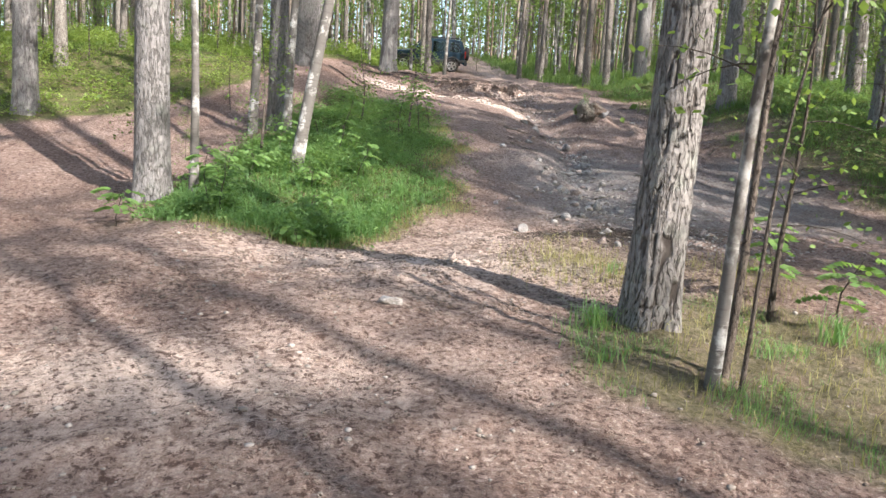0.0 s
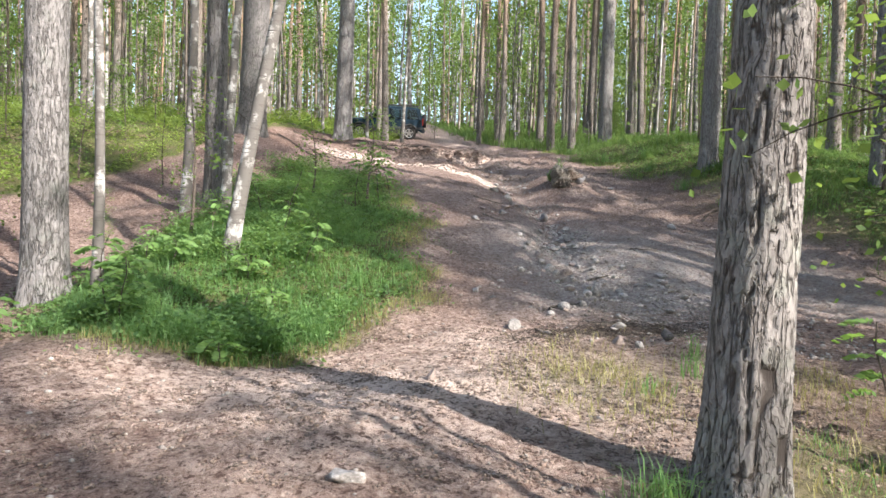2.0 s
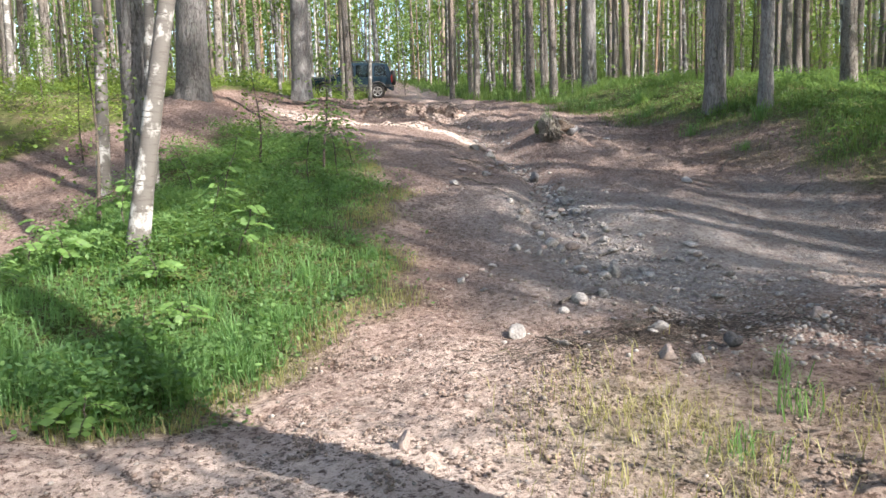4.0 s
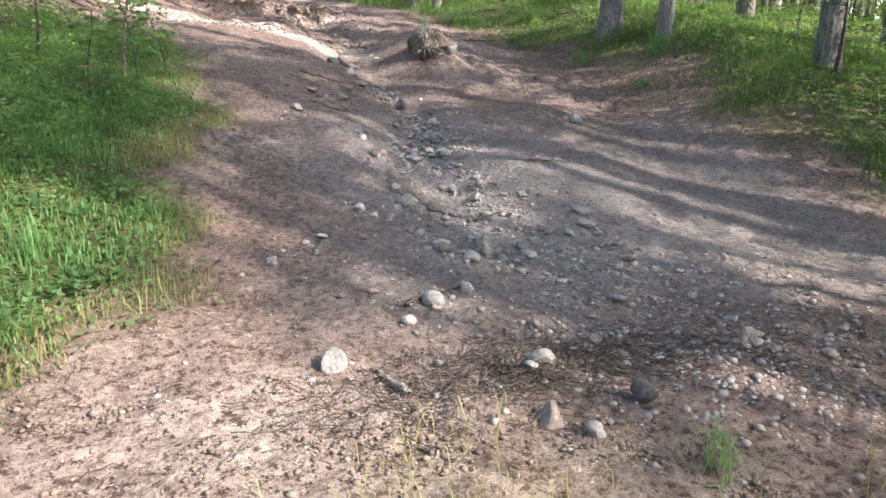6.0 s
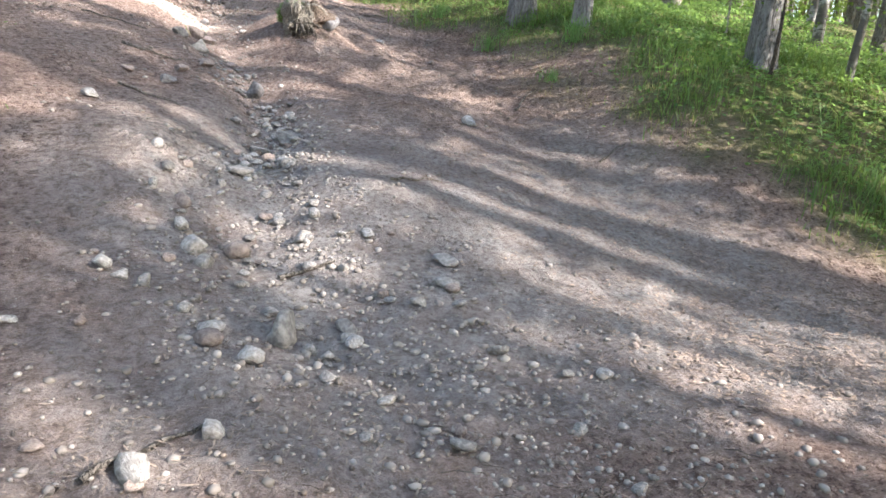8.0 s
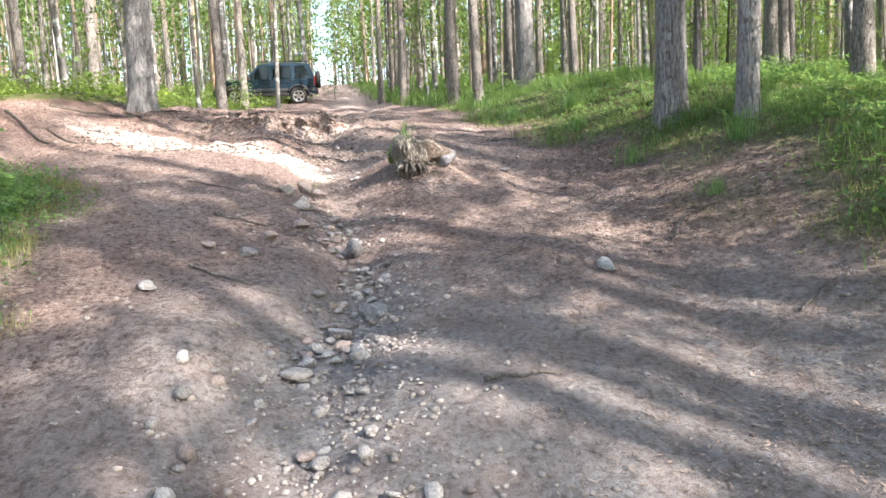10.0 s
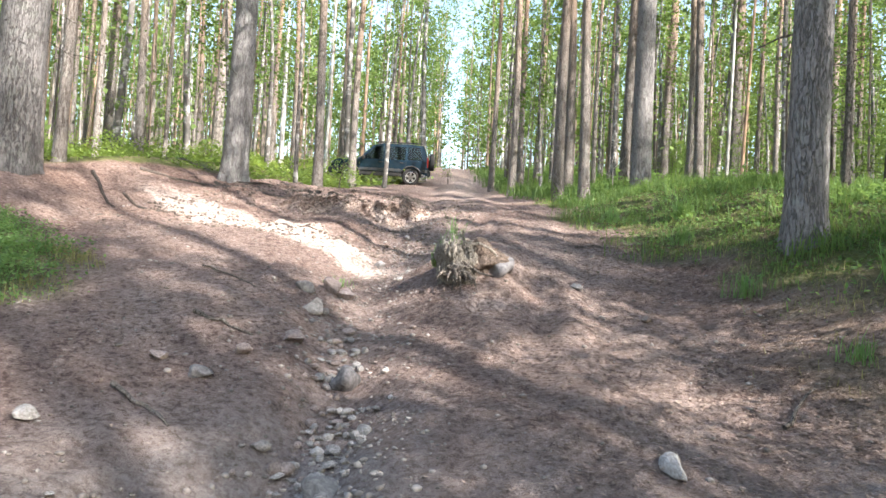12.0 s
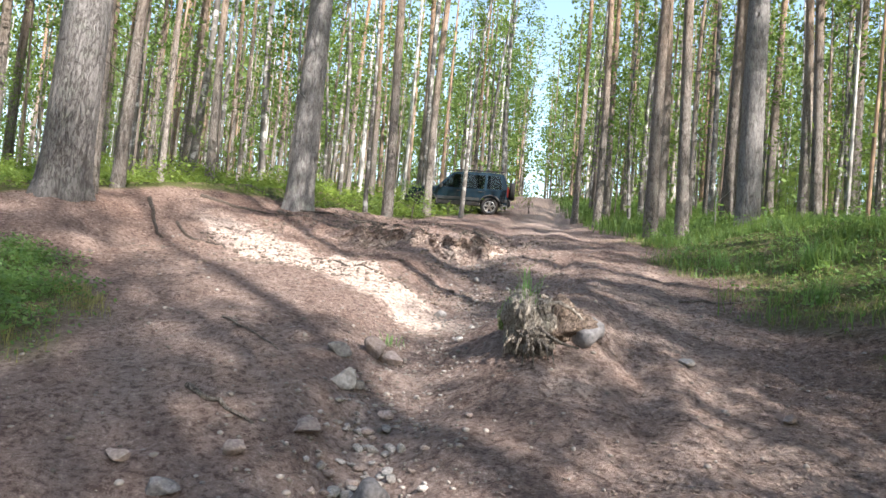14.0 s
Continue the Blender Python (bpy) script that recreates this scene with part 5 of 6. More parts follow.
def forked_branch(x, y, h, seed):
    """A dead barkless branch that sticks up out of the grass and forks."""
    thing = tagged(new("dead_branch"), "pale dead forked branch standing in the grass", "branch")
    r = np.random.default_rng(seed)
    q = np.linspace(0, 1, 7)[:, None]
    line = np.array([[0, 0, -0.05]]) + q * (0.05 * h, 0, h) + np.cumsum(r.normal(size=(7, 3)), 0) * 0.012 * (1, 1, 0)
    piece("stem", shaded(mesh_np("stem", *tube(line, np.linspace(0.016, 0.010, 7), 6)), PALE_WOOD), thing)
    for d in ((-0.45, 0.1, 0.55), (0.25, -0.1, 0.6), (0.5, 0.2, 0.2)):
        at = line[4 if d[2] > 0.3 else 3]
        prong = at + q * np.array(d) * h * 0.6 + np.cumsum(r.normal(size=(7, 3)), 0) * 0.008
        piece("prong", shaded(mesh_np("prong", *tube(prong, np.linspace(0.010, 0.003, 7), 5)), PALE_WOOD), thing)
    thing.matrix_basis = stand(x, y, 0.4 * seed, 1, 0.0)


PALE_WOOD = bark_material("bleached_wood", (0.30, 0.275, 0.245), (0.56, 0.525, 0.48), (0.20, 0.175, 0.15), None, 0.0, 2.5)
forked_branch(8.9, 14.5, 0.62, 3)
forked_branch(5.7, 23.4, 0.9, 7)

# ---------------------------------------------------------------- the eroded stump
NEEDLE_MAT = bark_material("needle_mat", (0.120, 0.086, 0.067), (0.29, 0.222, 0.178), (0.060, 0.044, 0.036), None, 0.0, 3.0)


def lump(radius, seed, squeeze, rough=0.4, fibre=0.0, sub=4):
    """An uneven clod; fibre draws upright ridges down its sides."""
    bm = bmesh.new()
    bmesh.ops.create_icosphere(bm, subdivisions=sub, radius=radius)
    off = Vector((seed * 3.1, seed * 1.7, seed * 0.9))
    for v in bm.verts:
        q = v.co / radius
        n = rough * (noise.noise(q * 1.3 + off) + 0.5 * noise.noise(q * 3.2 + off) + 0.22 * noise.noise(q * 8 + off))
        n += fibre * (noise.noise(Vector((q.x * 9, q.y * 9, q.z * 1.2)) + off) + 0.5 * noise.noise(Vector((q.x * 19, q.y * 19, q.z * 2)) + off))
        v.co = Vector((v.co.x * squeeze[0], v.co.y * squeeze[1], v.co.z * squeeze[2])) * (1 + n)
    return bm


def eroded_stump(x, y):
    """A washed-out root stock: a fibrous block, a mat of needles arching to the boulder, a moss cushion."""
    thing = tagged(new("stump"), "eroded root stump of soil and torn roots capped with grass", "stump")
    body = part("root_stock", lump(0.16, 2, (0.95, 0.9, 1.35), 0.42, 0.16, 5), FIBRE, thing, "pale fibrous root stock", True, Matrix.Translation((0.0, -0.02, 0.17)))
    part("torn_foot", lump(0.13, 5, (1.15, 0.85, 0.65), 0.5, 0.22, 5), DEADWOOD, thing, "grey torn foot of the root stock", True, Matrix.Translation((0.03, -0.09, 0.06)))
    part("needle_mat", lump(0.19, 8, (1.25, 0.75, 0.85), 0.45, 0.10, 5), NEEDLE_MAT, thing, "rust-brown mat of needles and fine roots", True, Matrix.Translation((0.18, 0.06, 0.17)))
    part("soil_clump", lump(0.13, 11, (1.3, 0.8, 0.8), 0.5, 0.08, 4), DEADWOOD, thing, "dark soil held between the roots", True, Matrix.Translation((0.31, 0.14, 0.17)))
    moss = part("moss_cushion", lump(0.115, 14, (1.0, 1.4, 0.9), 0.45, 0.0, 4), MOSS, thing, "green moss cushion", True, Matrix.Translation((-0.09, 0.12, 0.20)))
    r = np.random.default_rng(66)
    for k in range(7):
        q = np.linspace(0, 1, 12)[:, None]
        a, c, e = np.array([0.06, -0.04 + 0.03 * k, 0.30 + 0.01 * k]), np.array([0.24, -0.02 + 0.04 * k, 0.42 - 0.015 * k]), np.array([0.42 - 0.02 * k, 0.02 + 0.035 * k, 0.16 + 0.015 * k])
        line = a * (1 - q) ** 2 + 2 * c * q * (1 - q) + e * q ** 2 + np.cumsum(r.normal(size=(12, 3)), 0) * 0.006
        piece("arched_root", shaded(mesh_np("arched_root", *tube(line, np.interp(q[:, 0], [0, 0.6, 1], [0.016, 0.013, 0.006]) * r.uniform(0.5, 1.2), 7)), (FIBRE, NEEDLE_MAT)[k % 2]), thing, "pale torn root arching to the boulder")
    for k in range(10):
        a = r.uniform(-2.9, 0.2)
        z, L = r.uniform(0.10, 0.36), r.uniform(0.06, 0.22)
        q = np.linspace(0, 1, 6)
        rad = 0.165 + 0.03 * r.uniform() - 0.03 * q + 0.05 * q * q
        sway = a + np.cumsum(r.normal(size=6)) * 0.06
        line = np.stack([0.95 * rad * np.cos(sway), 0.92 * rad * np.sin(sway) - 0.02, z - L * q], 1)
        piece("root_strand", shaded(mesh_np("root_strand", *tube(line, np.linspace(0.005, 0.0016, 6) * r.uniform(0.5, 1.4), 5)), (DEADWOOD, FIBRE, FIBRE)[k % 3]), thing)
    for k in range(9):
        a = r.uniform(-2.4, -0.5)
        p = np.array([0.13 * math.cos(a), 0.13 * math.sin(a) - 0.05, r.uniform(0.03, 0.10)])
        d = np.array([math.cos(a), math.sin(a), 0]) * r.uniform(0.05, 0.16)
        piece("root", shaded(mesh_np("root", *tube([p * (0.7, 0.7, 1), p + d * 0.4, p + d * 0.8 + (0, 0, -0.04), p + d + (0, 0, -0.12)], [0.014, 0.012, 0.009, 0.004], 6)), DEADWOOD), thing)
    piece("long_root", shaded(mesh_np("long_root", *tube([(0.06, -0.13, 0.17), (0.13, -0.17, 0.12), (0.22, -0.20, 0.075), (0.34, -0.23, 0.05)], [0.012, 0.013, 0.011, 0.006], 7)), DEADWOOD), thing, "grey root reaching down to the soil")

    def sprout(name, host, n, tall, wide, keep, label):
        skin = np.array([host.matrix_basis @ q.co for q in host.data.vertices])
        skin = skin[keep(skin)]
        at = skin[r.integers(0, len(skin), n)] + r.normal(size=(n, 3)) * (0.012, 0.012, 0.004)
        v, f = blades(at[:, 0], at[:, 1], at[:, 2], r.uniform(*tall, n), r.uniform(*wide, n), r)
        piece(name, shaded(mesh_np(name, v, f, np.repeat(r.uniform(0.1, 0.9, n), 5)), GRASS, False), thing, label)
    sprout("turf_cap", moss, 1300, (0.02, 0.085), (0.0010, 0.0022), lambda q: q[:, 2] > 0.10, "soft green turf cap")
    sprout("stock_turf", body, 160, (0.02, 0.07), (0.0010, 0.002), lambda q: (q[:, 2] > 0.30) & (q[:, 0] < 0.06), "thin turf on the root stock")
    sprout("grass_blades", body, 24, (0.16, 0.33), (0.002, 0.0034), lambda q: (q[:, 2] > 0.33) & (q[:, 0] > -0.05) & (q[:, 0] < 0.05), "long bright grass blades")
    thing.matrix_basis = Matrix.Translation((x, y, float(height(x, y)) - 0.03))
    return thing


eroded_stump(2.86, 14.78)

# ---------------------------------------------------------------- the scarp
def build_scarp():
    """The crumbling face of soil where the slope has broken away."""
    nx, nv = 240, 46
    u = np.linspace(-0.75, 2.55, nx)[:, None]
    v = np.linspace(0, 1, nv)[None]
    fade = smooth(-0.75, -0.25, u) * (1 - smooth(1.9, 2.55, u))
    front = 20.36 + 0.12 * np.sin(2.3 * u + 0.4) + 0.14 * grain(2.3 * u + 5, 0 * u + 2) + 0.07 * grain(6 * u, 0 * u + 7)
    face = np.clip(v / 0.62, 0, 1)
    lid = np.clip((v - 0.62) / 0.38, 0, 1)
    low, high = height(u, front - 0.16) - 0.06, height(u, front + 0.62) - 0.03 + 0.03 * grain(4 * u, 0 * u + 3)
    y = front - 0.13 * (1 - face) ** 2 + 0.02 * face + 0.75 * lid
    z = low + (high - low) * face ** 0.9
    # flutes, clods and hollows under the rim
    rough = 0.030 * grain(7 * u, 3 * face + 3) + 0.024 * grain(15 * u + 2, 7 * face) + 0.016 * grain(29 * u, 19 * face + 40 * lid)
    y = y + rough * (1 - lid) + 0.06 * np.exp(-((face - 0.6) / 0.2) ** 2) * smooth(-0.1, 0.5, grain(3.1 * u + 9, 0 * u)) * (1 - lid)
    ground = height(u, y)
    z = z * (1 - lid) + (ground - 0.05 * lid + 0.035 * (1 - lid)) * lid + 0.02 * grain(11 * u, 11 * y)
    z = (ground - 0.05) * (1 - fade) + z * fade
    i, j = np.meshgrid(np.arange(nx - 1), np.arange(nv - 1), indexing="ij")
    f = np.stack([i * nv + j, (i + 1) * nv + j, (i + 1) * nv + j + 1, i * nv + j + 1], -1).reshape(-1, 4)
    # the face is paled to hold sunlight in its colour; rim and top darker
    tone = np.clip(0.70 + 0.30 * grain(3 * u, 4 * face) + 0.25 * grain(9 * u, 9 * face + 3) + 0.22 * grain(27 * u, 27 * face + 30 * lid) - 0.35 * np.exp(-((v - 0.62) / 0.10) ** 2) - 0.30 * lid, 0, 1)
    xyz = np.stack([u + 0 * v + 0.02 * grain(17 * u, 17 * v), y, z], -1).reshape(-1, 3)
    me = mesh_np("scarp", xyz, f)
    me.attributes.new("sunlit_sand", "FLOAT", "POINT").data.foreach_set("value", np.clip(1.05 * tone, 0, 1).ravel())
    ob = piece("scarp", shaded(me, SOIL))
    tagged(ob, "crumbling bare soil scarp with roots under its rim", "scarp", kind="structure")


build_scarp()
x, y = scatter(5200, -2.2, 3.0, 17.0, 23.5, lambda a, b: (1 - green(a, b)) * (0.12 + 0.88 * smooth(-0.1, 0.5, grain(1.3 * a, 1.3 * b) + 0.5 * grain(4 * a, 4 * b))))
crumbs("soil_clods", x, y, rng.choice([0.03, 0.05, 0.08], len(x), p=[0.6, 0.3, 0.1]), tone_material("dark_clods", (0.055, 0.038, 0.031), (0.19, 0.135, 0.108)), "dark crumbled clods of soil below the scarp", "soil", 73)

# roots that hang out of the scarp, and roots across the rise
r_r = np.random.default_rng(77)
for k in range(26):
    x0 = r_r.uniform(-0.4, 2.1)
    y0 = 20.55 + 0.14 * math.sin(3.0 * x0 + 0.6) + 0.10 * math.sin(7.3 * x0)
    drift = r_r.normal() * 0.45
    q = np.linspace(0, 1, 9)
    reach = r_r.uniform(0.25, 0.6)
    px, py = x0 + drift * q + 0.04 * np.sin(9 * q + k) + 0.03 * np.sin(17 * q + 2 * k), y0 + 0.25 - reach * q
    py = 20.52 + 0.12 * math.sin(2.3 * x0 + 0.4) - 0.34 * np.sin(np.minimum(q * 2.4, 1.57)) + 0.05 * q * np.sin(5 * q + k)
    pz = float(height(x0, 20.98)) + 0.02 + 0.03 * np.sin(np.pi * np.minimum(2 * q, 1)) - reach * 0.75 * np.clip(q - 0.25, 0, 1)
    v, f = tube(np.stack([px, py, pz], 1), np.linspace(0.013, 0.004, 9) * r_r.uniform(0.4, 1.1), 6)
    tagged(piece("root", shaded(mesh_np("root", v, f), DEADWOOD)), "bare dark root hanging from the soil scarp", "root", "roots in the scarp")
for k, (x, y, L, a, r0) in enumerate([(-1.4, 21.1, 2.2, -0.6, 0.05), (-2.6, 21.2, 1.6, 0.5, 0.045), (-1.2, 22.0, 1.8, -0.1, 0.04), (-3.0, 19.0, 1.8, -0.9, 0.04), (-1.8, 18.6, 2.0, -0.6, 0.025), (0.3, 17.9, 1.4, -0.7, 0.02)]):
    tagged(stick(x, y, L, a, r0, 990 + k, name="root", lift=0.0, mat=TWIG), "brown pine root running along the ground", "root", "surface roots")

# ---------------------------------------------------------------- the parked car
PAINT = plain_material("dusty_blue_green_paint", (0.012, 0.034, 0.056), 0.26, 0.3, 0.5, 0.2, (0.09, 0.09, 0.08))
RUBBER = plain_material("tyre_rubber", (0.022, 0.022, 0.023), 0.85, 0, 0.3, 0.4, (0.12, 0.09, 0.07))
TRIM = plain_material("black_plastic", (0.03, 0.03, 0.032), 0.6, 0, 0.4, 0.4, (0.12, 0.10, 0.08))
CLADDING = plain_material("grey_plastic", (0.035, 0.042, 0.048), 0.6, 0, 0.4, 0.4, (0.16, 0.13, 0.11))
ALLOY = plain_material("silver_alloy", (0.55, 0.55, 0.55), 0.35, 0.8, 0.5, 0.3, (0.25, 0.21, 0.17))
SEAT = plain_material("grey_seat_cloth", (0.05, 0.05, 0.055), 0.9, 0, 0.2, 0.1)
LAMP_RED = plain_material("red_lamp_glass", (0.16, 0.012, 0.01), 0.2, 0, 0.6, 0.1)
LAMP_CLEAR = plain_material("clear_lamp_glass", (0.6, 0.6, 0.58), 0.12, 0, 0.6, 0.1)


def glass_material():
    m, link, b, add = material("car_glass", 0.03, 0.6)
    b.inputs["Base Color"].default_value = (0.16, 0.20, 0.20, 1)
    b.inputs["Transmission Weight"].default_value = 1.0
    b.inputs["IOR"].default_value = 1.05
    g = add("BsdfGlossy", Roughness=0.03)
    g.inputs["Color"].default_value = (0.9, 0.95, 1.0, 1)
    ms = add("MixShader")
    fr = add("Fresnel", IOR=1.35)
    link(fr.outputs[0], ms.inputs[0])
    link(b.outputs[0], ms.inputs[1])
    link(g.outputs[0], ms.inputs[2])
    out = [n for n in m.node_tree.nodes if n.type == "OUTPUT_MATERIAL"][0]
    link(ms.outputs[0], out.inputs[0])
    return m


GLASS = glass_material()


def slab(outline, y0, y1, inset=0.0, from_z=0.95):
    """A side outline (x, z) drawn out across the car; above from_z the sides lean in."""
    bm = bmesh.new()
    def half(z):
        return 1 - inset * max(0.0, z - from_z)
    a = [bm.verts.new((x, y0 * half(z), z)) for x, z in outline]
    b = [bm.verts.new((x, y1 * half(z), z)) for x, z in outline]
    bm.faces.new(a)
    bm.faces.new(b[::-1])
    for k in range(len(outline)):
        n = (k + 1) % len(outline)
        bm.faces.new((a[k], b[k], b[n], a[n]))
    return bm


def arch(cx, r, z0, n=9):
    """Points of a wheel arch from front to rear."""
    return [(cx + r * math.cos(t), z0 + r * math.sin(t)) for t in np.linspace(math.pi, 0, n)]


def build_car(m):
    """Small boxy off-road car; its nose points along -x and its left flank lies on -y."""
    car = tagged(new("car"), "parked dark blue-green five-door off-road car with rear spare wheel", "car")
    F, R = -1.22, 1.23
    low = [(-1.93, 0.38)] + [(x, z) for x, z in arch(F, 0.40, 0.36) if z > 0.37] + [(x, z) for x, z in arch(R, 0.40, 0.36) if z > 0.37] + [(1.88, 0.42), (1.92, 0.75), (1.90, 1.02), (-0.78, 1.00), (-1.72, 0.93), (-1.90, 0.82), (-1.95, 0.6)]
    bm = slab(low, -0.84, 0.84)
    bmesh.ops.bevel(bm, geom=[e for e in bm.edges if abs(e.verts[0].co.y - e.verts[1].co.y) < 0.01 and e.verts[0].co.z > 0.7 and e.verts[1].co.z > 0.7], offset=0.05, segments=3, affect="EDGES")
    body = part("body", bm, PAINT, car, "", False)
    roof = [(-0.22, 1.56), (0.1, 1.615), (1.2, 1.62), (1.70, 1.58), (1.72, 1.52), (-0.26, 1.51)]
    bm = slab(roof, -0.80, 0.80, 0.26)
    part("roof", bm, PAINT, body)
    # pillars, one a side each
    for name, quad in (("front_pillar", [(-0.86, 0.98), (-0.76, 0.98), (-0.16, 1.54), (-0.28, 1.54)]), ("middle_pillar", [(0.14, 0.99), (0.24, 0.99), (0.24, 1.54), (0.16, 1.54)]),
                       ("third_pillar", [(0.98, 0.99), (1.08, 0.99), (1.10, 1.54), (1.02, 1.54)]), ("rear_pillar", [(1.70, 1.0), (1.90, 1.0), (1.73, 1.55), (1.56, 1.55)])):
        for s in (-1, 1):
            bm = slab(quad, s * 0.84, s * 0.775, 0.26)
            part(name, bm, PAINT, body)
    for name, quad in (("front_window", [(-0.76, 1.0), (0.14, 1.0), (0.16, 1.52), (-0.20, 1.52)]), ("rear_window", [(0.24, 1.0), (0.98, 1.0), (1.02, 1.52), (0.24, 1.52)]), ("boot_window", [(1.08, 1.03), (1.70, 1.03), (1.58, 1.50), (1.10, 1.52)])):
        for s in (-1, 1):
            ob = part(name, slab(quad, s * 0.815, s * 0.808, 0.26), GLASS, body, "tinted window glass")
            ob.visible_shadow = False
    for name, quad in (("windscreen", [(-0.82, 1.0), (-0.81, 0.99), (-0.23, 1.53), (-0.24, 1.54)]), ("rear_screen", [(1.86, 1.05), (1.87, 1.05), (1.715, 1.52), (1.705, 1.52)])):
        ob = part(name, slab(quad, -0.76, 0.76, 0.26), GLASS, body, "tinted window glass")
        ob.visible_shadow = False
    # door seams as thin dark lines, handles, sills and bumpers
    for x in (-0.80, 0.18, 1.03):
        for s in (-1, 1):
            bm = bmesh.new()
            box(bm, (0.012, 0.008, 0.52), (x, s * 0.842, 0.72))
            part("door_seam", bm, TRIM, body)
    for x in (0.02, 0.86):
        for s in (-1, 1):
            bm = bmesh.new()
            box(bm, (0.16, 0.03, 0.035), (x, s * 0.855, 0.90), 0.008)
            part("door_handle", bm, TRIM, body, "black door handle")
    for s in (-1, 1):
        bm = bmesh.new()
        box(bm, (1.62, 0.05, 0.14), (0.0, s * 0.845, 0.43), 0.015)
        part("side_sill", bm, TRIM, body, "black plastic sill")
        bm = bmesh.new()
        box(bm, (1.9, 0.04, 0.035), (0.75, s * 0.66, 1.665), 0.012)
        for x in (-0.1, 0.75, 1.6):
            box(bm, (0.06, 0.035, 0.06), (x, s * 0.66, 1.63))
        part("roof_rail", bm, TRIM, body, "black roof rail")
        bm = bmesh.new()
        box(bm, (0.12, 0.20, 0.16), (-0.66, s * 0.93, 1.06), 0.03)
        part("mirror", bm, TRIM, body, "black door mirror")
        bm = bmesh.new()
        box(bm, (0.09, 0.12, 0.36), (1.885, s * 0.77, 0.92), 0.02)
        part("tail_lamp", bm, LAMP_RED, body, "red tail lamp")
        bm = bmesh.new()
        box(bm, (0.10, 0.30, 0.17), (-1.90, s * 0.62, 0.76), 0.03)
        part("headlamp", bm, LAMP_CLEAR, body, "clear headlamp")
        for cx in (F, R):
            bits = [(x, s * 0.85, z) for x, z in arch(cx, 0.42, 0.36, 13)]
            piece("wheel_arch", shaded(mesh_np("wheel_arch", *tube(bits, np.full(13, 0.035), 6)), TRIM), body, "black wheel arch lip")
    for s in (-1, 1):
        for x0, x1 in ((-0.82, 0.83), (1.62, 1.90), (-1.92, -1.62)):
            bm = bmesh.new()
            box(bm, (x1 - x0, 0.03, 0.12), ((x0 + x1) / 2, s * 0.85, 0.60), 0.01)
            part("side_cladding", bm, CLADDING, body, "dull grey side cladding")
    for x, name in ((1.93, "rear_bumper"), (-1.97, "front_bumper")):
        bm = bmesh.new()
        box(bm, (0.16, 1.70, 0.26), (x, 0, 0.50), 0.04)
        part(name, bm, CLADDING, body, "grey plastic bumper")
    bm = bmesh.new()
    box(bm, (0.02, 0.52, 0.11), (1.93, 0.35, 0.72))
    part("number_plate", bm, plain_material("plate_white", (0.7, 0.7, 0.7), 0.5), body, "plain white number plate")
    bm = bmesh.new()
    box(bm, (3.3, 1.3, 0.18), (0, 0, 0.42), 0.02)
    part("underbody", bm, TRIM, car)
    for x in (-0.12, 0.88):
        for y in ((-0.38, 0.38) if x < 0.5 else (0.0,)):
            w = 0.48 if x < 0.5 else 1.2
            bm = bmesh.new()
            box(bm, (0.48, w, 0.16), (x, y, 0.72), 0.04)
            box(bm, (0.14, w, 0.58), (x + 0.26, y, 1.02), 0.05)
            box(bm, (0.10, min(w, 0.26), 0.18), (x + 0.30, y, 1.38), 0.04)
            part("seat", bm, SEAT, car, "grey cloth seat")

    def wheel(mw, name):
        w = new(name)
        w.parent, w.matrix_basis = car, mw
        n, prof = 28, [(-0.10, 0.215), (-0.105, 0.27), (-0.095, 0.325), (-0.06, 0.345), (0.06, 0.345), (0.095, 0.325), (0.105, 0.27), (0.10, 0.215)]
        a = np.arange(n) * 2 * np.pi / n
        v = np.array([(r * math.cos(t), y, r * math.sin(t)) for t in a for y, r in prof])
        k = len(prof)
        f = np.array([(i * k + j, i * k + (j + 1) % k, ((i + 1) % n) * k + (j + 1) % k, ((i + 1) % n) * k + j) for i in range(n) for j in range(k)])
        piece("tyre", shaded(mesh_np("tyre", v, f), RUBBER), w, "black tyre")
        bm = bmesh.new()
        bmesh.ops.create_cone(bm, cap_ends=True, segments=24, radius1=0.205, radius2=0.205, depth=0.10, matrix=Matrix.Rotation(math.pi / 2, 4, "X"))
        part("rim_bowl", bm, TRIM, w)
        bm = bmesh.new()
        for q in range(5):
            box(bm, (0.075, 0.03, 0.20), (0, 0, 0), 0.01, Matrix.Rotation(q * 2 * math.pi / 5, 4, "Y") @ Matrix.Translation((0, -0.075, 0.115)))
        bmesh.ops.create_cone(bm, cap_ends=True, segments=14, radius1=0.06, radius2=0.05, depth=0.05, matrix=Matrix.Translation((0, -0.075, 0)) @ Matrix.Rotation(math.pi / 2, 4, "X"))
        part("rim", bm, ALLOY, w, "silver five-spoke rim")
        ring = [(0.205 * math.cos(t), -0.09, 0.205 * math.sin(t)) for t in np.linspace(0, 2 * math.pi, 25)]
        piece("rim_ring", shaded(mesh_np("rim_ring", *tube(ring, np.full(25, 0.018), 6)), ALLOY), w, "silver rim edge")

    for cx in (F, R):
        wheel(Matrix.Translation((cx, -0.74, 0.345)), "wheel")
        wheel(Matrix.Translation((cx, 0.74, 0.345)) @ Matrix.Rotation(math.pi, 4, "Z"), "wheel")
    wheel(Matrix.Translation((2.06, 0.05, 0.93)) @ Matrix.Rotation(math.pi / 2, 4, "Z"), "spare_wheel")
    bm = bmesh.new()
    box(bm, (0.14, 0.10, 0.5), (1.95, 0.05, 0.75), 0.02)
    part("spare_bracket", bm, TRIM, car)
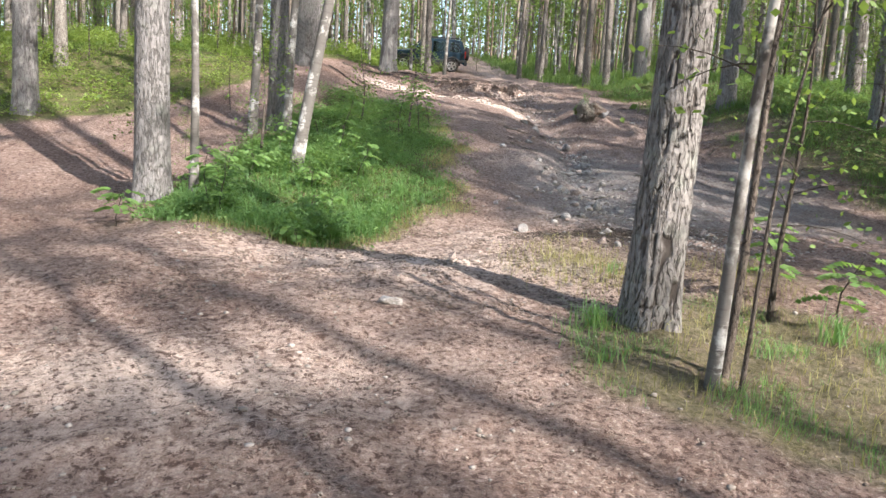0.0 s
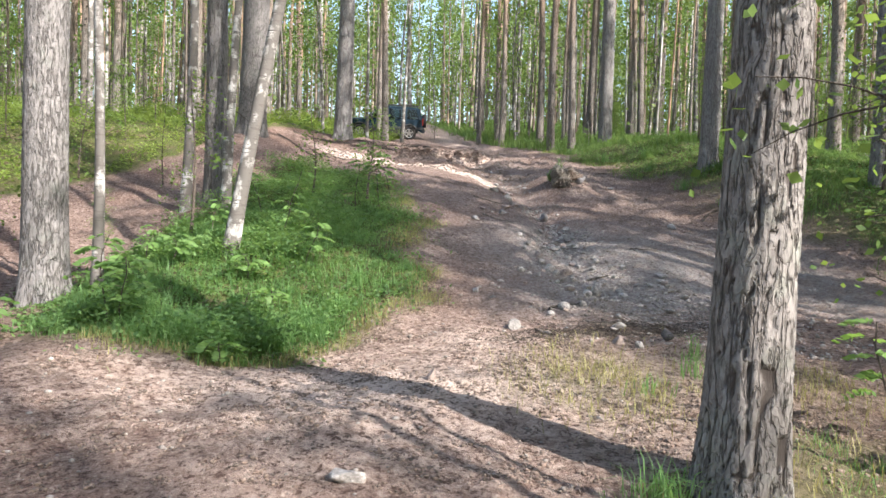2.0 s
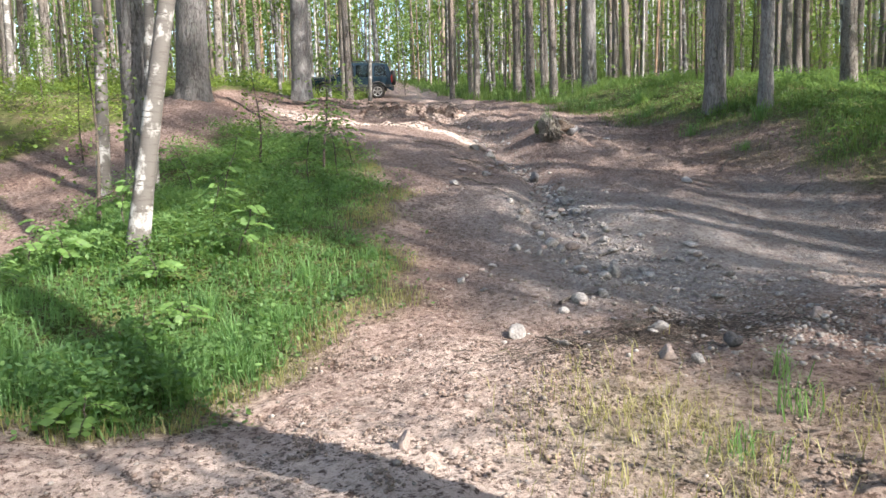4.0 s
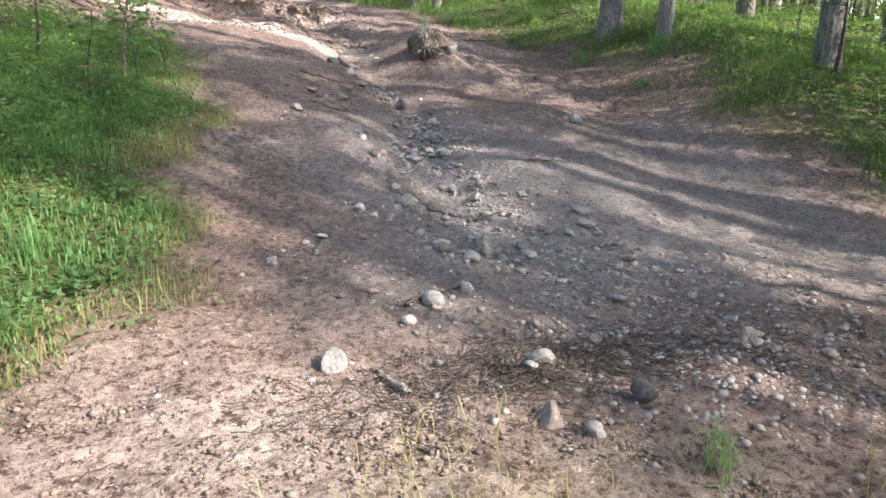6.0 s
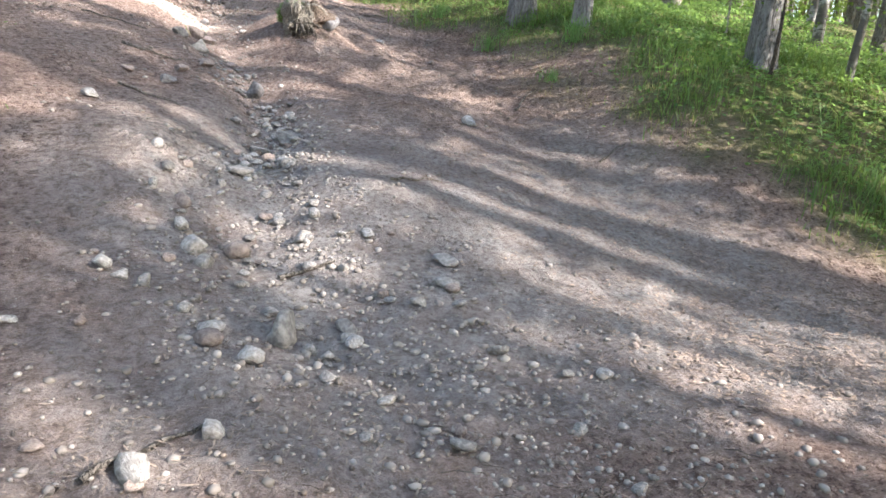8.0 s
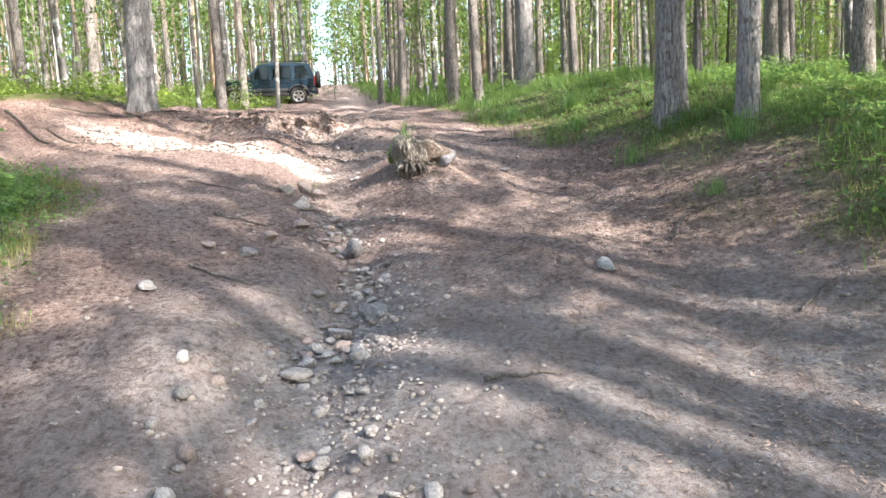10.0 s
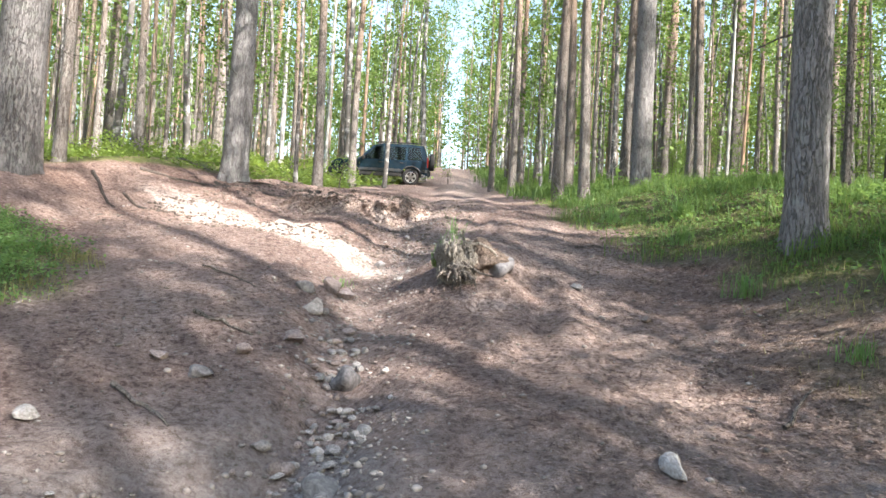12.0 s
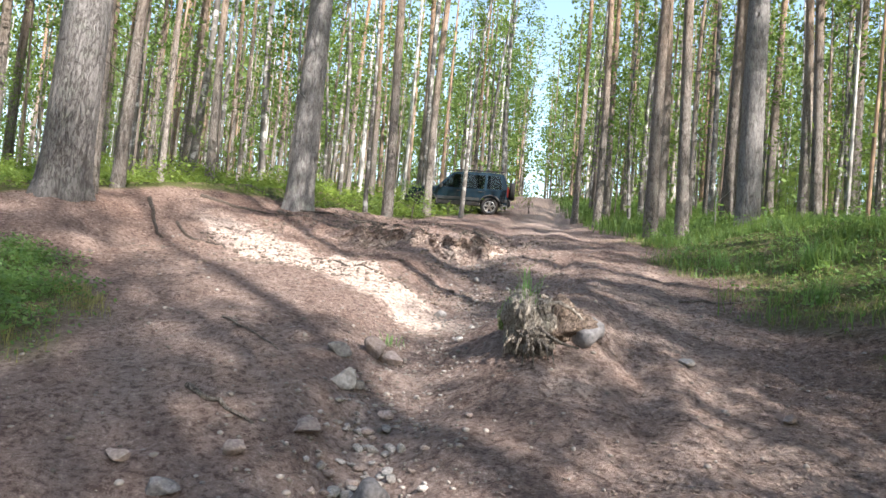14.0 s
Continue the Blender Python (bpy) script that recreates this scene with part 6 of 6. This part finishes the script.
    car.matrix_basis = m
    return car


CAR_X, CAR_Y, CAR_TURN = -1.42, 36.4, 0.10
ux, uy = math.cos(CAR_TURN), math.sin(CAR_TURN)
za, zb = float(height(CAR_X - 1.22 * ux, CAR_Y - 1.22 * uy)), float(height(CAR_X + 1.23 * ux, CAR_Y + 1.23 * uy))
ya, yb = float(height(CAR_X, CAR_Y - 0.74)), float(height(CAR_X, CAR_Y + 0.74))
build_car(pose(CAR_X, CAR_Y, (za + zb) / 2 - 0.02, math.degrees(math.atan2(yb - ya, 1.48)), -math.degrees(math.atan2(zb - za, 2.45)), math.degrees(CAR_TURN)))
